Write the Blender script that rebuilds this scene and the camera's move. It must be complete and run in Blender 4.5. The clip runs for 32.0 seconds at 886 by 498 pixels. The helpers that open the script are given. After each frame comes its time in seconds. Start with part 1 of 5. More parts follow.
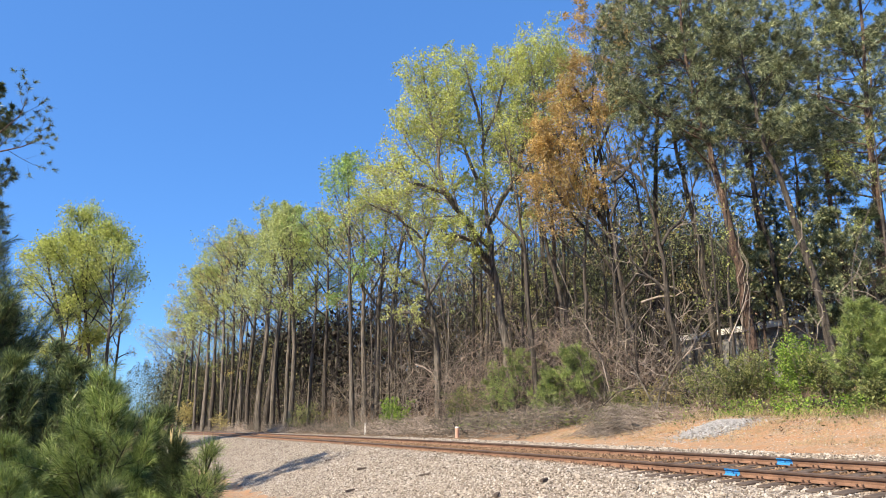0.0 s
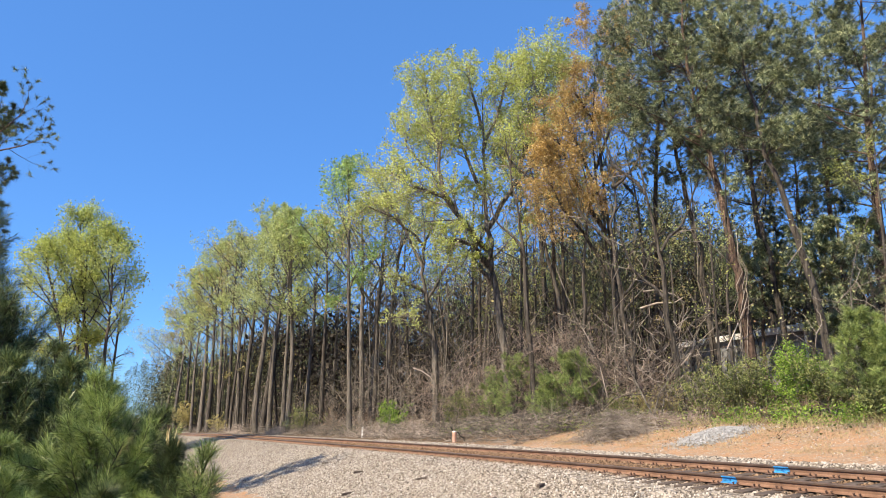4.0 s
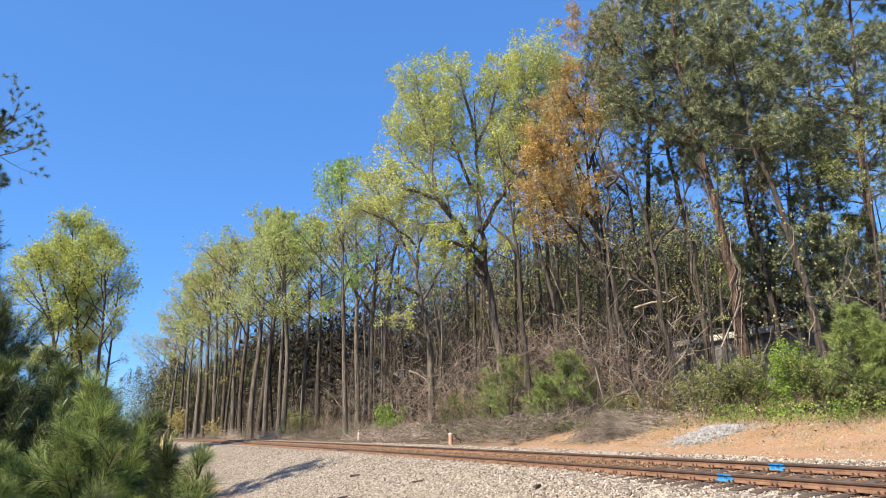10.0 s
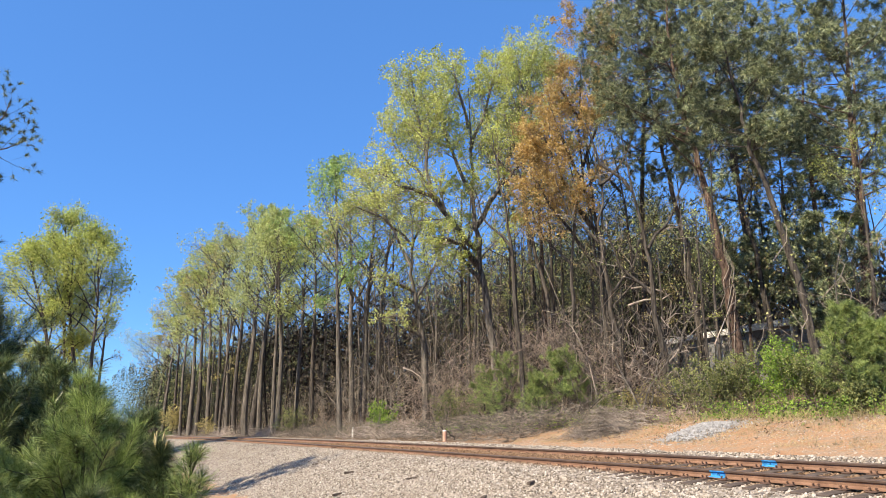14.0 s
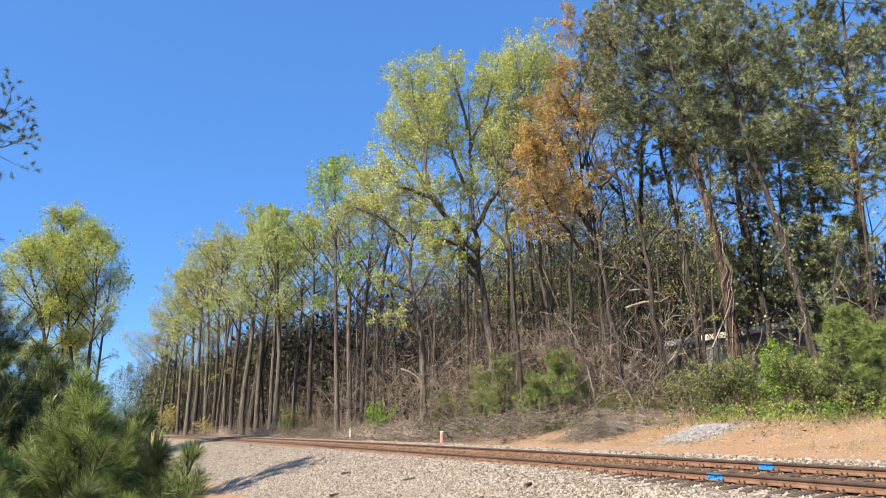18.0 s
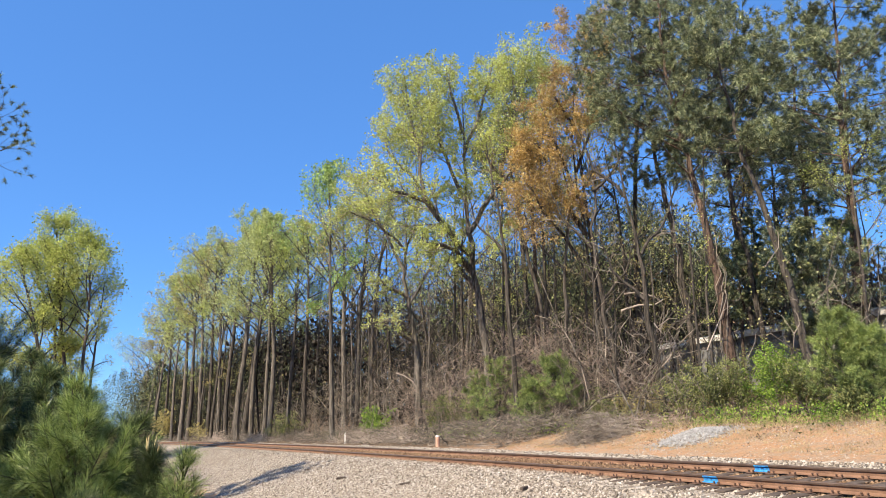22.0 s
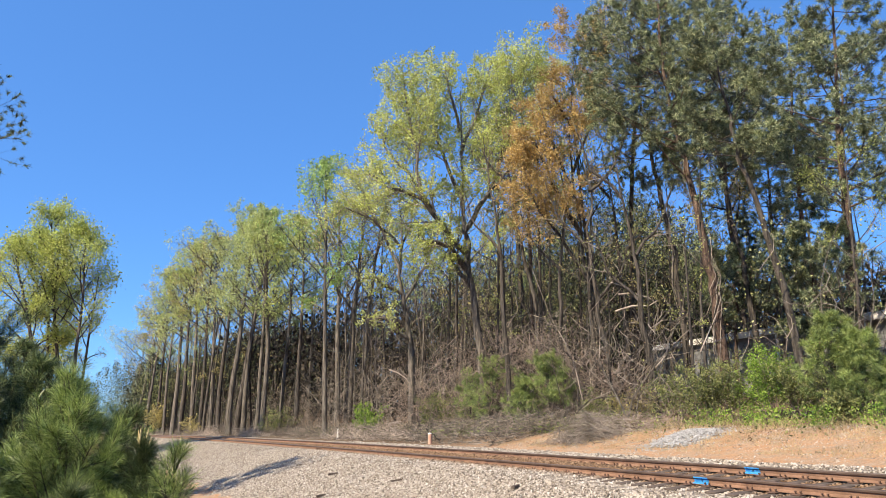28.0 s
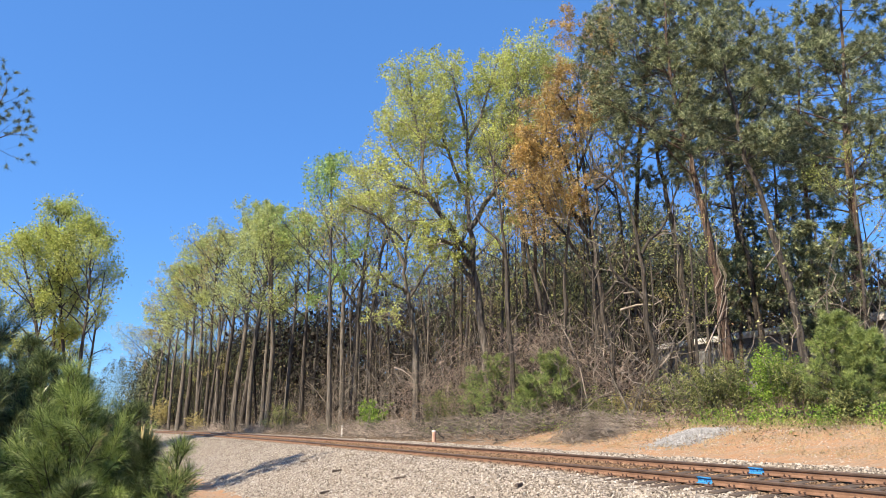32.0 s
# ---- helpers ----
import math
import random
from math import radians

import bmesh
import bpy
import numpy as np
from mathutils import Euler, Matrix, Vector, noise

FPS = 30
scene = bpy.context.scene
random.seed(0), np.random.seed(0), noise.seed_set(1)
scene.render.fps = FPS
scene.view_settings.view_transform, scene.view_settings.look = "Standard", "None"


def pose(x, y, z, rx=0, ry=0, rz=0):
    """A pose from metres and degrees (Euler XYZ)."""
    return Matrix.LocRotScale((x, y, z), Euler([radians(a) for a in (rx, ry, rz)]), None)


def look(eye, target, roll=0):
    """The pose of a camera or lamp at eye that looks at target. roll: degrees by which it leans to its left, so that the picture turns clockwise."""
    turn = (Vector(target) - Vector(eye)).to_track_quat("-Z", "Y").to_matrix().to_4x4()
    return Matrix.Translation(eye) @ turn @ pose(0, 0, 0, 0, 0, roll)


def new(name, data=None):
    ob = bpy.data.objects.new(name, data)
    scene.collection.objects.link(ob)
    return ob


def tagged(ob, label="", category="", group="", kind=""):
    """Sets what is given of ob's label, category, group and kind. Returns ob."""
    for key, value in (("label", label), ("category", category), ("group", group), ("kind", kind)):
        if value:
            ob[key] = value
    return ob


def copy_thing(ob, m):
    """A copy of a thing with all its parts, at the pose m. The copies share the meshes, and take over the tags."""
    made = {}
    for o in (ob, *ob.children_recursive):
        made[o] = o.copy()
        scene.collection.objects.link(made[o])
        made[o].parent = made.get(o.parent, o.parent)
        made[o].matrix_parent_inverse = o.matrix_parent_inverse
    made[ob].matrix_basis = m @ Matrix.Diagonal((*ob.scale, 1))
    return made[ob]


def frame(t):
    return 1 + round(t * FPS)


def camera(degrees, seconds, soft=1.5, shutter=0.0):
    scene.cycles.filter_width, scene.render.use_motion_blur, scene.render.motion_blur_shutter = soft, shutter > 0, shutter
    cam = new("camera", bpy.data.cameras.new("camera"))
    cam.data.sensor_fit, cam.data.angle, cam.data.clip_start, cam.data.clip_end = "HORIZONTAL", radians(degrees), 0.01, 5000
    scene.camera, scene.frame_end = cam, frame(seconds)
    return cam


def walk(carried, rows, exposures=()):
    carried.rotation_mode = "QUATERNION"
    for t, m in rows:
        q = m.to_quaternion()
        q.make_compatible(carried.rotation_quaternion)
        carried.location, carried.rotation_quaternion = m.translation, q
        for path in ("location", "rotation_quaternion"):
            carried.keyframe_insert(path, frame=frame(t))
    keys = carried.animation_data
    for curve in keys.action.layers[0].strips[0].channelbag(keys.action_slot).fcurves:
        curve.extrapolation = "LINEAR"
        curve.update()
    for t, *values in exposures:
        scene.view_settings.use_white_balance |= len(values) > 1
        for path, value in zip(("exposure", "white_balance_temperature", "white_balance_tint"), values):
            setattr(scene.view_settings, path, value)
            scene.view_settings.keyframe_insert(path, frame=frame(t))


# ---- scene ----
cam = camera(63.0, 32.0, soft=0.6)
walk(cam, [
    (0.0, pose(-0.000, 0, 1.650, 103.150, 0.000, -0.000)),
    (0.5, pose(-0.001, 0, 1.650, 103.184, -0.079, -0.121)),
    (1.0, pose(0.000, 0, 1.650, 103.266, -0.125, -0.234)),
    (1.5, pose(0.001, 0, 1.651, 103.279, -0.037, -0.234)),
    (2.0, pose(0.003, 0, 1.651, 103.407, -0.195, -0.285)),
    (2.5, pose(-0.001, 0, 1.646, 103.474, -0.661, -0.378)),
    (3.0, pose(-0.003, 0, 1.648, 103.468, -0.854, -0.401)),
    (3.5, pose(0.001, 0, 1.648, 103.465, -0.797, -0.310)),
    (5.5, pose(0.004, 0, 1.646, 103.437, -0.173, -0.098)),
    (6.0, pose(0.004, 0, 1.645, 103.419, -0.163, -0.121)),
    (6.5, pose(0.004, 0, 1.646, 103.399, -0.232, -0.186)),
    (7.0, pose(0.005, 0, 1.641, 103.398, -0.243, -0.221)),
    (7.5, pose(0.007, 0, 1.641, 103.434, -0.187, -0.213)),
    (8.0, pose(0.007, 0, 1.642, 103.521, -0.153, -0.263)),
    (8.5, pose(0.008, 0, 1.645, 103.599, -0.077, -0.240)),
    (9.0, pose(0.013, 0, 1.643, 103.663, 0.107, -0.222)),
    (9.5, pose(0.009, 0, 1.643, 103.669, 0.156, -0.359)),
    (10.0, pose(0.013, 0, 1.643, 103.639, 0.143, -0.490)),
    (10.5, pose(0.018, 0, 1.643, 103.671, 0.158, -0.629)),
    (11.0, pose(0.015, 0, 1.642, 103.691, 0.319, -0.654)),
    (11.5, pose(0.015, 0, 1.642, 103.675, 0.269, -0.632)),
    (12.0, pose(0.013, 0, 1.643, 103.679, 0.301, -0.703)),
    (12.5, pose(0.015, 0, 1.642, 103.669, 0.298, -0.786)),
    (13.0, pose(0.016, 0, 1.640, 103.548, 0.102, -0.855)),
    (13.5, pose(0.017, 0, 1.639, 103.474, 0.126, -0.875)),
    (14.0, pose(0.017, 0, 1.639, 103.420, 0.164, -0.934)),
    (14.5, pose(0.020, 0, 1.638, 103.395, 0.118, -0.915)),
    (16.5, pose(0.018, 0, 1.637, 103.520, -0.051, -1.111)),
    (17.0, pose(0.014, 0, 1.638, 103.465, -0.040, -1.080)),
    (17.5, pose(0.013, 0, 1.636, 103.415, -0.095, -1.055)),
    (18.0, pose(0.016, 0, 1.633, 103.509, -0.157, -1.123)),
    (18.5, pose(0.011, 0, 1.635, 103.519, -0.144, -1.157)),
    (19.0, pose(0.016, 0, 1.634, 103.492, -0.088, -1.288)),
    (19.5, pose(0.009, 0, 1.631, 103.512, -0.038, -1.477)),
    (20.0, pose(0.009, 0, 1.632, 103.624, 0.133, -1.490)),
    (20.5, pose(0.015, 0, 1.630, 103.725, 0.226, -1.486)),
    (21.0, pose(0.014, 0, 1.635, 103.753, 0.227, -1.494)),
    (21.5, pose(0.007, 0, 1.631, 103.818, 0.277, -1.485)),
    (22.0, pose(0.007, 0, 1.628, 103.837, 0.139, -1.497)),
    (22.5, pose(0.008, 0, 1.631, 103.769, -0.136, -1.491)),
    (23.0, pose(0.005, 0, 1.629, 103.773, -0.334, -1.603)),
    (23.5, pose(0.013, 0, 1.627, 103.956, -0.534, -1.769)),
    (24.0, pose(0.003, 0, 1.625, 104.406, -0.787, -2.043)),
    (24.5, pose(0.006, 0, 1.628, 104.706, -0.802, -2.192)),
    (25.0, pose(0.006, 0, 1.627, 104.686, -0.880, -2.336)),
    (25.5, pose(0.007, 0, 1.626, 104.477, -0.890, -2.494)),
    (27.5, pose(0.012, 0, 1.630, 103.711, -0.817, -2.376)),
    (28.0, pose(0.009, 0, 1.626, 103.657, -0.711, -2.056)),
    (28.5, pose(0.012, 0, 1.625, 103.636, -0.713, -1.886)),
    (29.0, pose(0.005, 0, 1.627, 103.638, -0.811, -1.926)),
    (29.5, pose(0.008, 0, 1.625, 103.607, -0.783, -1.893)),
    (30.0, pose(0.009, 0, 1.632, 103.512, -0.791, -1.884)),
    (30.5, pose(0.011, 0, 1.633, 103.499, -0.759, -1.873)),
    (31.0, pose(0.015, 0, 1.629, 103.513, -0.728, -1.815)),
    (31.5, pose(0.017, 0, 1.629, 103.492, -0.869, -1.808)),
    (32.0, pose(0.028, 0, 1.632, 103.469, -1.081, -1.719)),
])

# ---- light ----
SUN_BEARING, SUN_HEIGHT = radians(50.0), radians(43.0)
world = bpy.data.worlds.new("world")
scene.world = world
world.use_nodes = True
wn = world.node_tree.nodes
sky = wn.new("ShaderNodeTexSky")
sky.sky_type, sky.sun_disc = "NISHITA", False
sky.sun_elevation, sky.sun_rotation = SUN_HEIGHT, math.pi + SUN_BEARING
sky.altitude, sky.air_density, sky.dust_density, sky.ozone_density = 200, 1.0, 0.0, 3.0
clear = wn.new("ShaderNodeMix")
clear.data_type, clear.blend_type = "RGBA", "MULTIPLY"
clear.inputs[0].default_value, clear.inputs[7].default_value = 1.0, (0.58, 0.93, 1.31, 1)
world.node_tree.links.new(sky.outputs[0], clear.inputs[6])
even = wn.new("ShaderNodeMix")
even.data_type, even.inputs[0].default_value, even.inputs[7].default_value = "RGBA", 0.5, (0.66, 1.86, 4.7, 1)
world.node_tree.links.new(clear.outputs[2], even.inputs[6])
world.node_tree.links.new(even.outputs[2], wn["Background"].inputs[0])
wn["Background"].inputs[1].default_value = 0.0832
sun = new("sun", bpy.data.lights.new("sun", "SUN"))
sun.data.energy, sun.data.angle, sun.data.color = 5.0, radians(0.53), (1.0, 0.86, 0.66)
SUN_WAY = Vector((math.sin(SUN_BEARING) * math.cos(SUN_HEIGHT), math.cos(SUN_BEARING) * math.cos(SUN_HEIGHT), -math.sin(SUN_HEIGHT)))
sun.matrix_world = look((-20, -40, 60), Vector((-20, -40, 60)) + SUN_WAY)
scene.view_settings.exposure = 1.14


# ---- materials ----
def shader(name, rough=0.8, spec=0.3):
    m = bpy.data.materials.new(name)
    m.use_nodes = True
    b = m.node_tree.nodes["Principled BSDF"]
    b.inputs["Roughness"].default_value = rough
    b.inputs["Specular IOR Level"].default_value = spec
    return m, m.node_tree.nodes, m.node_tree.links, b


def ramp(nodes, stops):
    r = nodes.new("ShaderNodeValToRGB")
    while len(r.color_ramp.elements) < len(stops):
        r.color_ramp.elements.new(0.5)
    for e, (at, c) in zip(r.color_ramp.elements, stops):
        e.position, e.color = at, (*c, 1)
    return r


def place(nodes, links, stretch=(1, 1, 1)):
    tc = nodes.new("ShaderNodeTexCoord")
    mp = nodes.new("ShaderNodeMapping")
    mp.inputs["Scale"].default_value = stretch
    links.new(tc.outputs["Object"], mp.inputs["Vector"])
    return mp.outputs[0]


def noisy(nodes, links, vec, scale, detail=5.0, rough=0.6):
    n = nodes.new("ShaderNodeTexNoise")
    n.inputs["Scale"].default_value, n.inputs["Detail"].default_value, n.inputs["Roughness"].default_value = scale, detail, rough
    links.new(vec, n.inputs["Vector"])
    return n.outputs[0]


def blend(nodes, links, fac, a, b, kind="MIX"):
    x = nodes.new("ShaderNodeMix")
    x.data_type, x.blend_type = "RGBA", kind
    for sock, v in ((x.inputs[0], fac), (x.inputs[6], a), (x.inputs[7], b)):
        if isinstance(v, (int, float)):
            sock.default_value = v
        elif isinstance(v, tuple):
            sock.default_value = (*v, 1)
        else:
            links.new(v, sock)
    return x.outputs[2]


def bumped(nodes, links, b, height, strength, dist=0.02):
    bp = nodes.new("ShaderNodeBump")
    bp.inputs["Strength"].default_value, bp.inputs["Distance"].default_value = strength, dist
    links.new(height, bp.inputs["Height"])
    links.new(bp.outputs[0], b.inputs["Normal"])


def surface(name, dark, light, scale=6.0, fine=40.0, rough=0.85, relief=0.4, stretch=(1, 1, 1), spec=0.25, metal=0.0, dist=0.02):
    """Two-scale noise between two colours, with relief."""
    m, nodes, links, b = shader(name, rough, spec)
    vec = place(nodes, links, stretch)
    big, small = noisy(nodes, links, vec, scale), noisy(nodes, links, vec, fine)
    r = ramp(nodes, [(0.3, dark), (0.7, light)])
    links.new(big, r.inputs[0])
    g = ramp(nodes, [(0.25, (0.55, 0.55, 0.55)), (0.75, (1.25, 1.25, 1.25))])
    links.new(small, g.inputs[0])
    links.new(blend(nodes, links, 1.0, r.outputs[0], g.outputs[0], "MULTIPLY"), b.inputs["Base Color"])
    b.inputs["Metallic"].default_value = metal
    bumped(nodes, links, b, small, relief, dist)
    return m


def leafy(name, stops, through_light=0.35, rough=0.55, low=0.68, high=1.2):
    """Thin leaves or needles: each one takes its own shade of the ramp."""
    m, nodes, links, b = shader(name, rough, 0.3)
    geo = nodes.new("ShaderNodeNewGeometry")
    r = ramp(nodes, stops)
    links.new(geo.outputs["Random Per Island"], r.inputs[0])
    # Clumps by noise: natural variation plus painted shade (cool dark) and light (warm).
    clump = ramp(nodes, [(0.38, (low, low * 1.02, low * 1.04)), (0.62, (high, high * 0.99, high * 0.94))])
    links.new(noisy(nodes, links, place(nodes, links), 0.9, 3), clump.inputs[0])
    colour = blend(nodes, links, 1.0, r.outputs[0], clump.outputs[0], "MULTIPLY")
    links.new(colour, b.inputs["Base Color"])
    t = nodes.new("ShaderNodeBsdfTranslucent")
    links.new(colour, t.inputs["Color"])
    mix = nodes.new("ShaderNodeMixShader")
    mix.inputs[0].default_value = through_light
    links.new(b.outputs[0], mix.inputs[1])
    links.new(t.outputs[0], mix.inputs[2])
    links.new(mix.outputs[0], nodes["Material Output"].inputs[0])
    return m


BARK_GREY = surface("bark_grey", (0.026, 0.023, 0.019), (0.25, 0.22, 0.185), 1.6, 8.0, 0.95, 1.0, (5, 5, 0.5), dist=0.08)
BARK_BROWN = surface("bark_brown", (0.010, 0.0085, 0.0075), (0.16, 0.138, 0.116), 1.8, 9.0, 0.95, 1.0, (5, 5, 0.5), dist=0.08)
# Bark deep in the wood: the shade in there is part of the colour.
BARK_SHADED = surface("bark_shaded", (0.008, 0.007, 0.006), (0.055, 0.045, 0.037), 1.5, 10.0, 0.95, 0.8, (4, 4, 0.7), dist=0.05)
BARK_PINE = surface("bark_pine", (0.016, 0.011, 0.009), (0.22, 0.15, 0.115), 5.0, 16.0, 0.95, 1.0, (2.2, 2.2, 0.6), dist=0.08)
TWIG = surface("twig_bark", (0.050, 0.042, 0.035), (0.44, 0.375, 0.315), 1.1, 14.0, 0.95, 0.3)
TWIG_PALE = surface("twig_pale", (0.16, 0.13, 0.11), (0.60, 0.50, 0.42), 1.2, 14.0, 0.95, 0.3)
TWIG_RED = surface("twig_red", (0.055, 0.042, 0.035), (0.42, 0.33, 0.275), 1.4, 14.0, 0.95, 0.3)
LEAF_SPRING = leafy("leaf_spring", [(0.0, (0.29, 0.34, 0.08)), (0.5, (0.46, 0.51, 0.14)), (1.0, (0.64, 0.67, 0.26))], 0.42)
LEAF_LIME = leafy("leaf_lime", [(0.0, (0.18, 0.29, 0.07)), (0.5, (0.30, 0.43, 0.12)), (1.0, (0.45, 0.56, 0.20))], 0.4)
LEAF_PALE = leafy("leaf_pale", [(0.0, (0.27, 0.325, 0.11)), (0.5, (0.40, 0.46, 0.17)), (1.0, (0.56, 0.61, 0.28))], 0.52)
LEAF_FRESH = leafy("leaf_fresh", [(0.0, (0.27, 0.325, 0.075)), (0.5, (0.41, 0.47, 0.12)), (1.0, (0.57, 0.61, 0.21))], 0.52)
LEAF_BROWN = leafy("leaf_brown", [(0.0, (0.24, 0.20, 0.08)), (0.5, (0.39, 0.33, 0.13)), (1.0, (0.52, 0.46, 0.2))], 0.35)
LEAF_RUST = leafy("leaf_rust", [(0.0, (0.30, 0.19, 0.06)), (0.5, (0.45, 0.315, 0.11)), (1.0, (0.57, 0.44, 0.2))], 0.35)
LEAF_WEED = leafy("leaf_weed", [(0.0, (0.08, 0.16, 0.022)), (0.5, (0.19, 0.31, 0.045)), (1.0, (0.34, 0.46, 0.085))], 0.35)
LEAF_SHRUB = leafy("leaf_shrub", [(0.0, (0.065, 0.085, 0.028)), (0.5, (0.18, 0.21, 0.07)), (1.0, (0.35, 0.36, 0.145))], 0.3)
LEAF_OLIVE = leafy("leaf_olive", [(0.0, (0.10, 0.115, 0.04)), (0.5, (0.27, 0.28, 0.10)), (1.0, (0.50, 0.49, 0.23))], 0.35)
LEAF_DRY = leafy("leaf_dry", [(0.0, (0.08, 0.05, 0.033)), (0.5, (0.17, 0.11, 0.07)), (1.0, (0.30, 0.205, 0.135))], 0.1, 0.8)
# Near-black brush leaves: the wood's inner shade painted as leaf colour.
LEAF_SHADED = leafy("leaf_shaded", [(0.0, (0.008, 0.007, 0.005)), (0.5, (0.030, 0.025, 0.020)), (1.0, (0.085, 0.070, 0.054))], 0.05, 0.9)
# Strong low and high: shadowed and lit needle clumps are in the noise.
NEEDLE = leafy("needle", [(0.0, (0.026, 0.040, 0.022)), (0.5, (0.13, 0.168, 0.086)), (1.0, (0.50, 0.54, 0.32))], 0.15, 0.55, 0.42, 1.4)
# Own dark green, lowered further so the wood's inside looks shaded.
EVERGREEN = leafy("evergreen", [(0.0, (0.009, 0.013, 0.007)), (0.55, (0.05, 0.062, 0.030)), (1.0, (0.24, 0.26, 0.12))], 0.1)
NEEDLE_YOUNG = leafy("needle_young", [(0.0, (0.026, 0.052, 0.011)), (0.45, (0.175, 0.255, 0.058)), (1.0, (0.56, 0.66, 0.25))], 0.25, 0.30)
NEEDLE_BANK = leafy("needle_bank", [(0.0, (0.06, 0.10, 0.03)), (0.5, (0.19, 0.26, 0.08)), (1.0, (0.42, 0.48, 0.17))], 0.2, 0.42)
# Dark green needles, with the near pines' shadow also lowered into the ramp.
NEEDLE_DARK_SHADED = leafy("needle_dark_shaded", [(0.0, (0.012, 0.024, 0.009)), (0.55, (0.065, 0.100, 0.034)), (1.0, (0.36, 0.43, 0.18))], 0.15, 0.34, 0.5, 1.35)
CANDLE = surface("pine_candle", (0.35, 0.28, 0.13), (0.5, 0.42, 0.22), 8, 60, 0.8, 0.3)
CONE = surface("pine_cone", (0.05, 0.032, 0.02), (0.12, 0.075, 0.045), 8, 60, 0.9, 0.6)
GRASS_DRY = leafy("grass_dry", [(0.0, (0.26, 0.20, 0.11)), (1.0, (0.46, 0.37, 0.22))], 0.2, 0.8)


# ---- helpers for meshes ----
def mesh_of(name, verts, faces, material, smooth=False):
    """A mesh from arrays: verts (n, 3), faces (m, k)."""
    verts, faces = np.asarray(verts, float), np.asarray(faces, int)
    me = bpy.data.meshes.new(name)
    me.vertices.add(len(verts))
    me.vertices.foreach_set("co", verts.ravel())
    m, k = faces.shape
    me.loops.add(m * k)
    me.loops.foreach_set("vertex_index", faces.ravel())
    me.polygons.add(m)
    me.polygons.foreach_set("loop_start", np.arange(0, m * k, k))
    me.polygons.foreach_set("use_smooth", np.full(m, smooth))
    me.update(calc_edges=True)
    me.materials.append(material)
    return me


def under(name, me, parent, label=""):
    ob = new(name, me)
    ob.parent = parent
    return tagged(ob, label)


def from_bm(name, bm, material):
    me = bpy.data.meshes.new(name)
    bm.normal_update()
    bm.to_mesh(me)
    bm.free()
    me.materials.append(material)
    return me


def part(name, bm, material, parent, label=""):
    return under(name, from_bm(name, bm, material), parent, label)


def box(bm, lo, hi, bevel=0.0, m=None):
    r = bmesh.ops.create_cube(bm, size=1.0)
    lo, hi = Vector(lo), Vector(hi)
    t = Matrix.Translation((lo + hi) / 2) @ Matrix.Diagonal((*(hi - lo), 1))
    bmesh.ops.transform(bm, matrix=(m @ t) if m else t, verts=r["verts"])
    if bevel:
        es = {e for v in r["verts"] for e in v.link_edges}
        bmesh.ops.bevel(bm, geom=list(es), offset=bevel, segments=1, affect="EDGES")
    return bm


def tubes_arrays(tubes):
    """Tapered tubes (points, radii, sides), all in one pair of arrays."""
    groups = {}
    for pts, rad, k in tubes:
        groups.setdefault((len(pts), k), []).append((pts, rad))
    vs, fs, at = [], [], 0
    for (n, k), items in groups.items():
        p = np.array([[tuple(q) for q in it[0]] for it in items])
        r = np.array([it[1] for it in items])
        d = np.gradient(p, axis=1)
        d /= np.linalg.norm(d, axis=2, keepdims=True) + 1e-9
        mean = d.mean(axis=1)
        ref = np.where(np.abs(mean[:, 2:3]) < 0.75, np.array([[0, 0, 1.0]]), np.array([[1.0, 0, 0]]))[:, None, :]
        u = np.cross(d, np.broadcast_to(ref, d.shape))
        u /= np.linalg.norm(u, axis=2, keepdims=True) + 1e-9
        w = np.cross(d, u)
        a = np.arange(k) * 2 * math.pi / k
        ring = p[:, :, None] + r[:, :, None, None] * (u[:, :, None] * np.cos(a)[:, None] + w[:, :, None] * np.sin(a)[:, None])
        vs.append(ring.reshape(-1, 3))
        i, j = np.meshgrid(np.arange(n - 1), np.arange(k if k > 2 else 1), indexing="ij")
        q = np.stack([i * k + j, i * k + (j + 1) % k, (i + 1) * k + (j + 1) % k, (i + 1) * k + j], -1).reshape(-1, 4)
        fs.append((q[None] + (np.arange(len(items)) * n * k)[:, None, None]).reshape(-1, 4) + at)
        at += len(items) * n * k
    return np.concatenate(vs), np.concatenate(fs)


def tubes_mesh(name, tubes, material):
    v, f = tubes_arrays(tubes)
    return mesh_of(name, v, f, material, True)


def unit_rows(a):
    return a / (np.linalg.norm(a, axis=1, keepdims=True) + 1e-9)


def leaves_mesh(name, spots, size, material, rng, jitter=0.1, droop=0.0):
    """Small folded leaves, one quad each, at random turns round the spots."""
    p = np.array([tuple(s) for s in spots]) + rng.normal(0, jitter, (len(spots), 3))
    n = len(p)
    a = unit_rows(rng.normal(0, 1, (n, 3)) - np.array([0, 0, droop]))
    b = unit_rows(np.cross(a, rng.normal(0, 1, (n, 3))))
    c = np.cross(a, b)
    s = (size * rng.uniform(0.6, 1.35, n))[:, None]
    v = np.stack([p, p + s * (0.5 * a + 0.36 * b + 0.12 * c), p + s * a, p + s * (0.5 * a - 0.36 * b + 0.12 * c)], 1)
    return mesh_of(name, v.reshape(-1, 3), np.arange(4 * n).reshape(-1, 4), material)


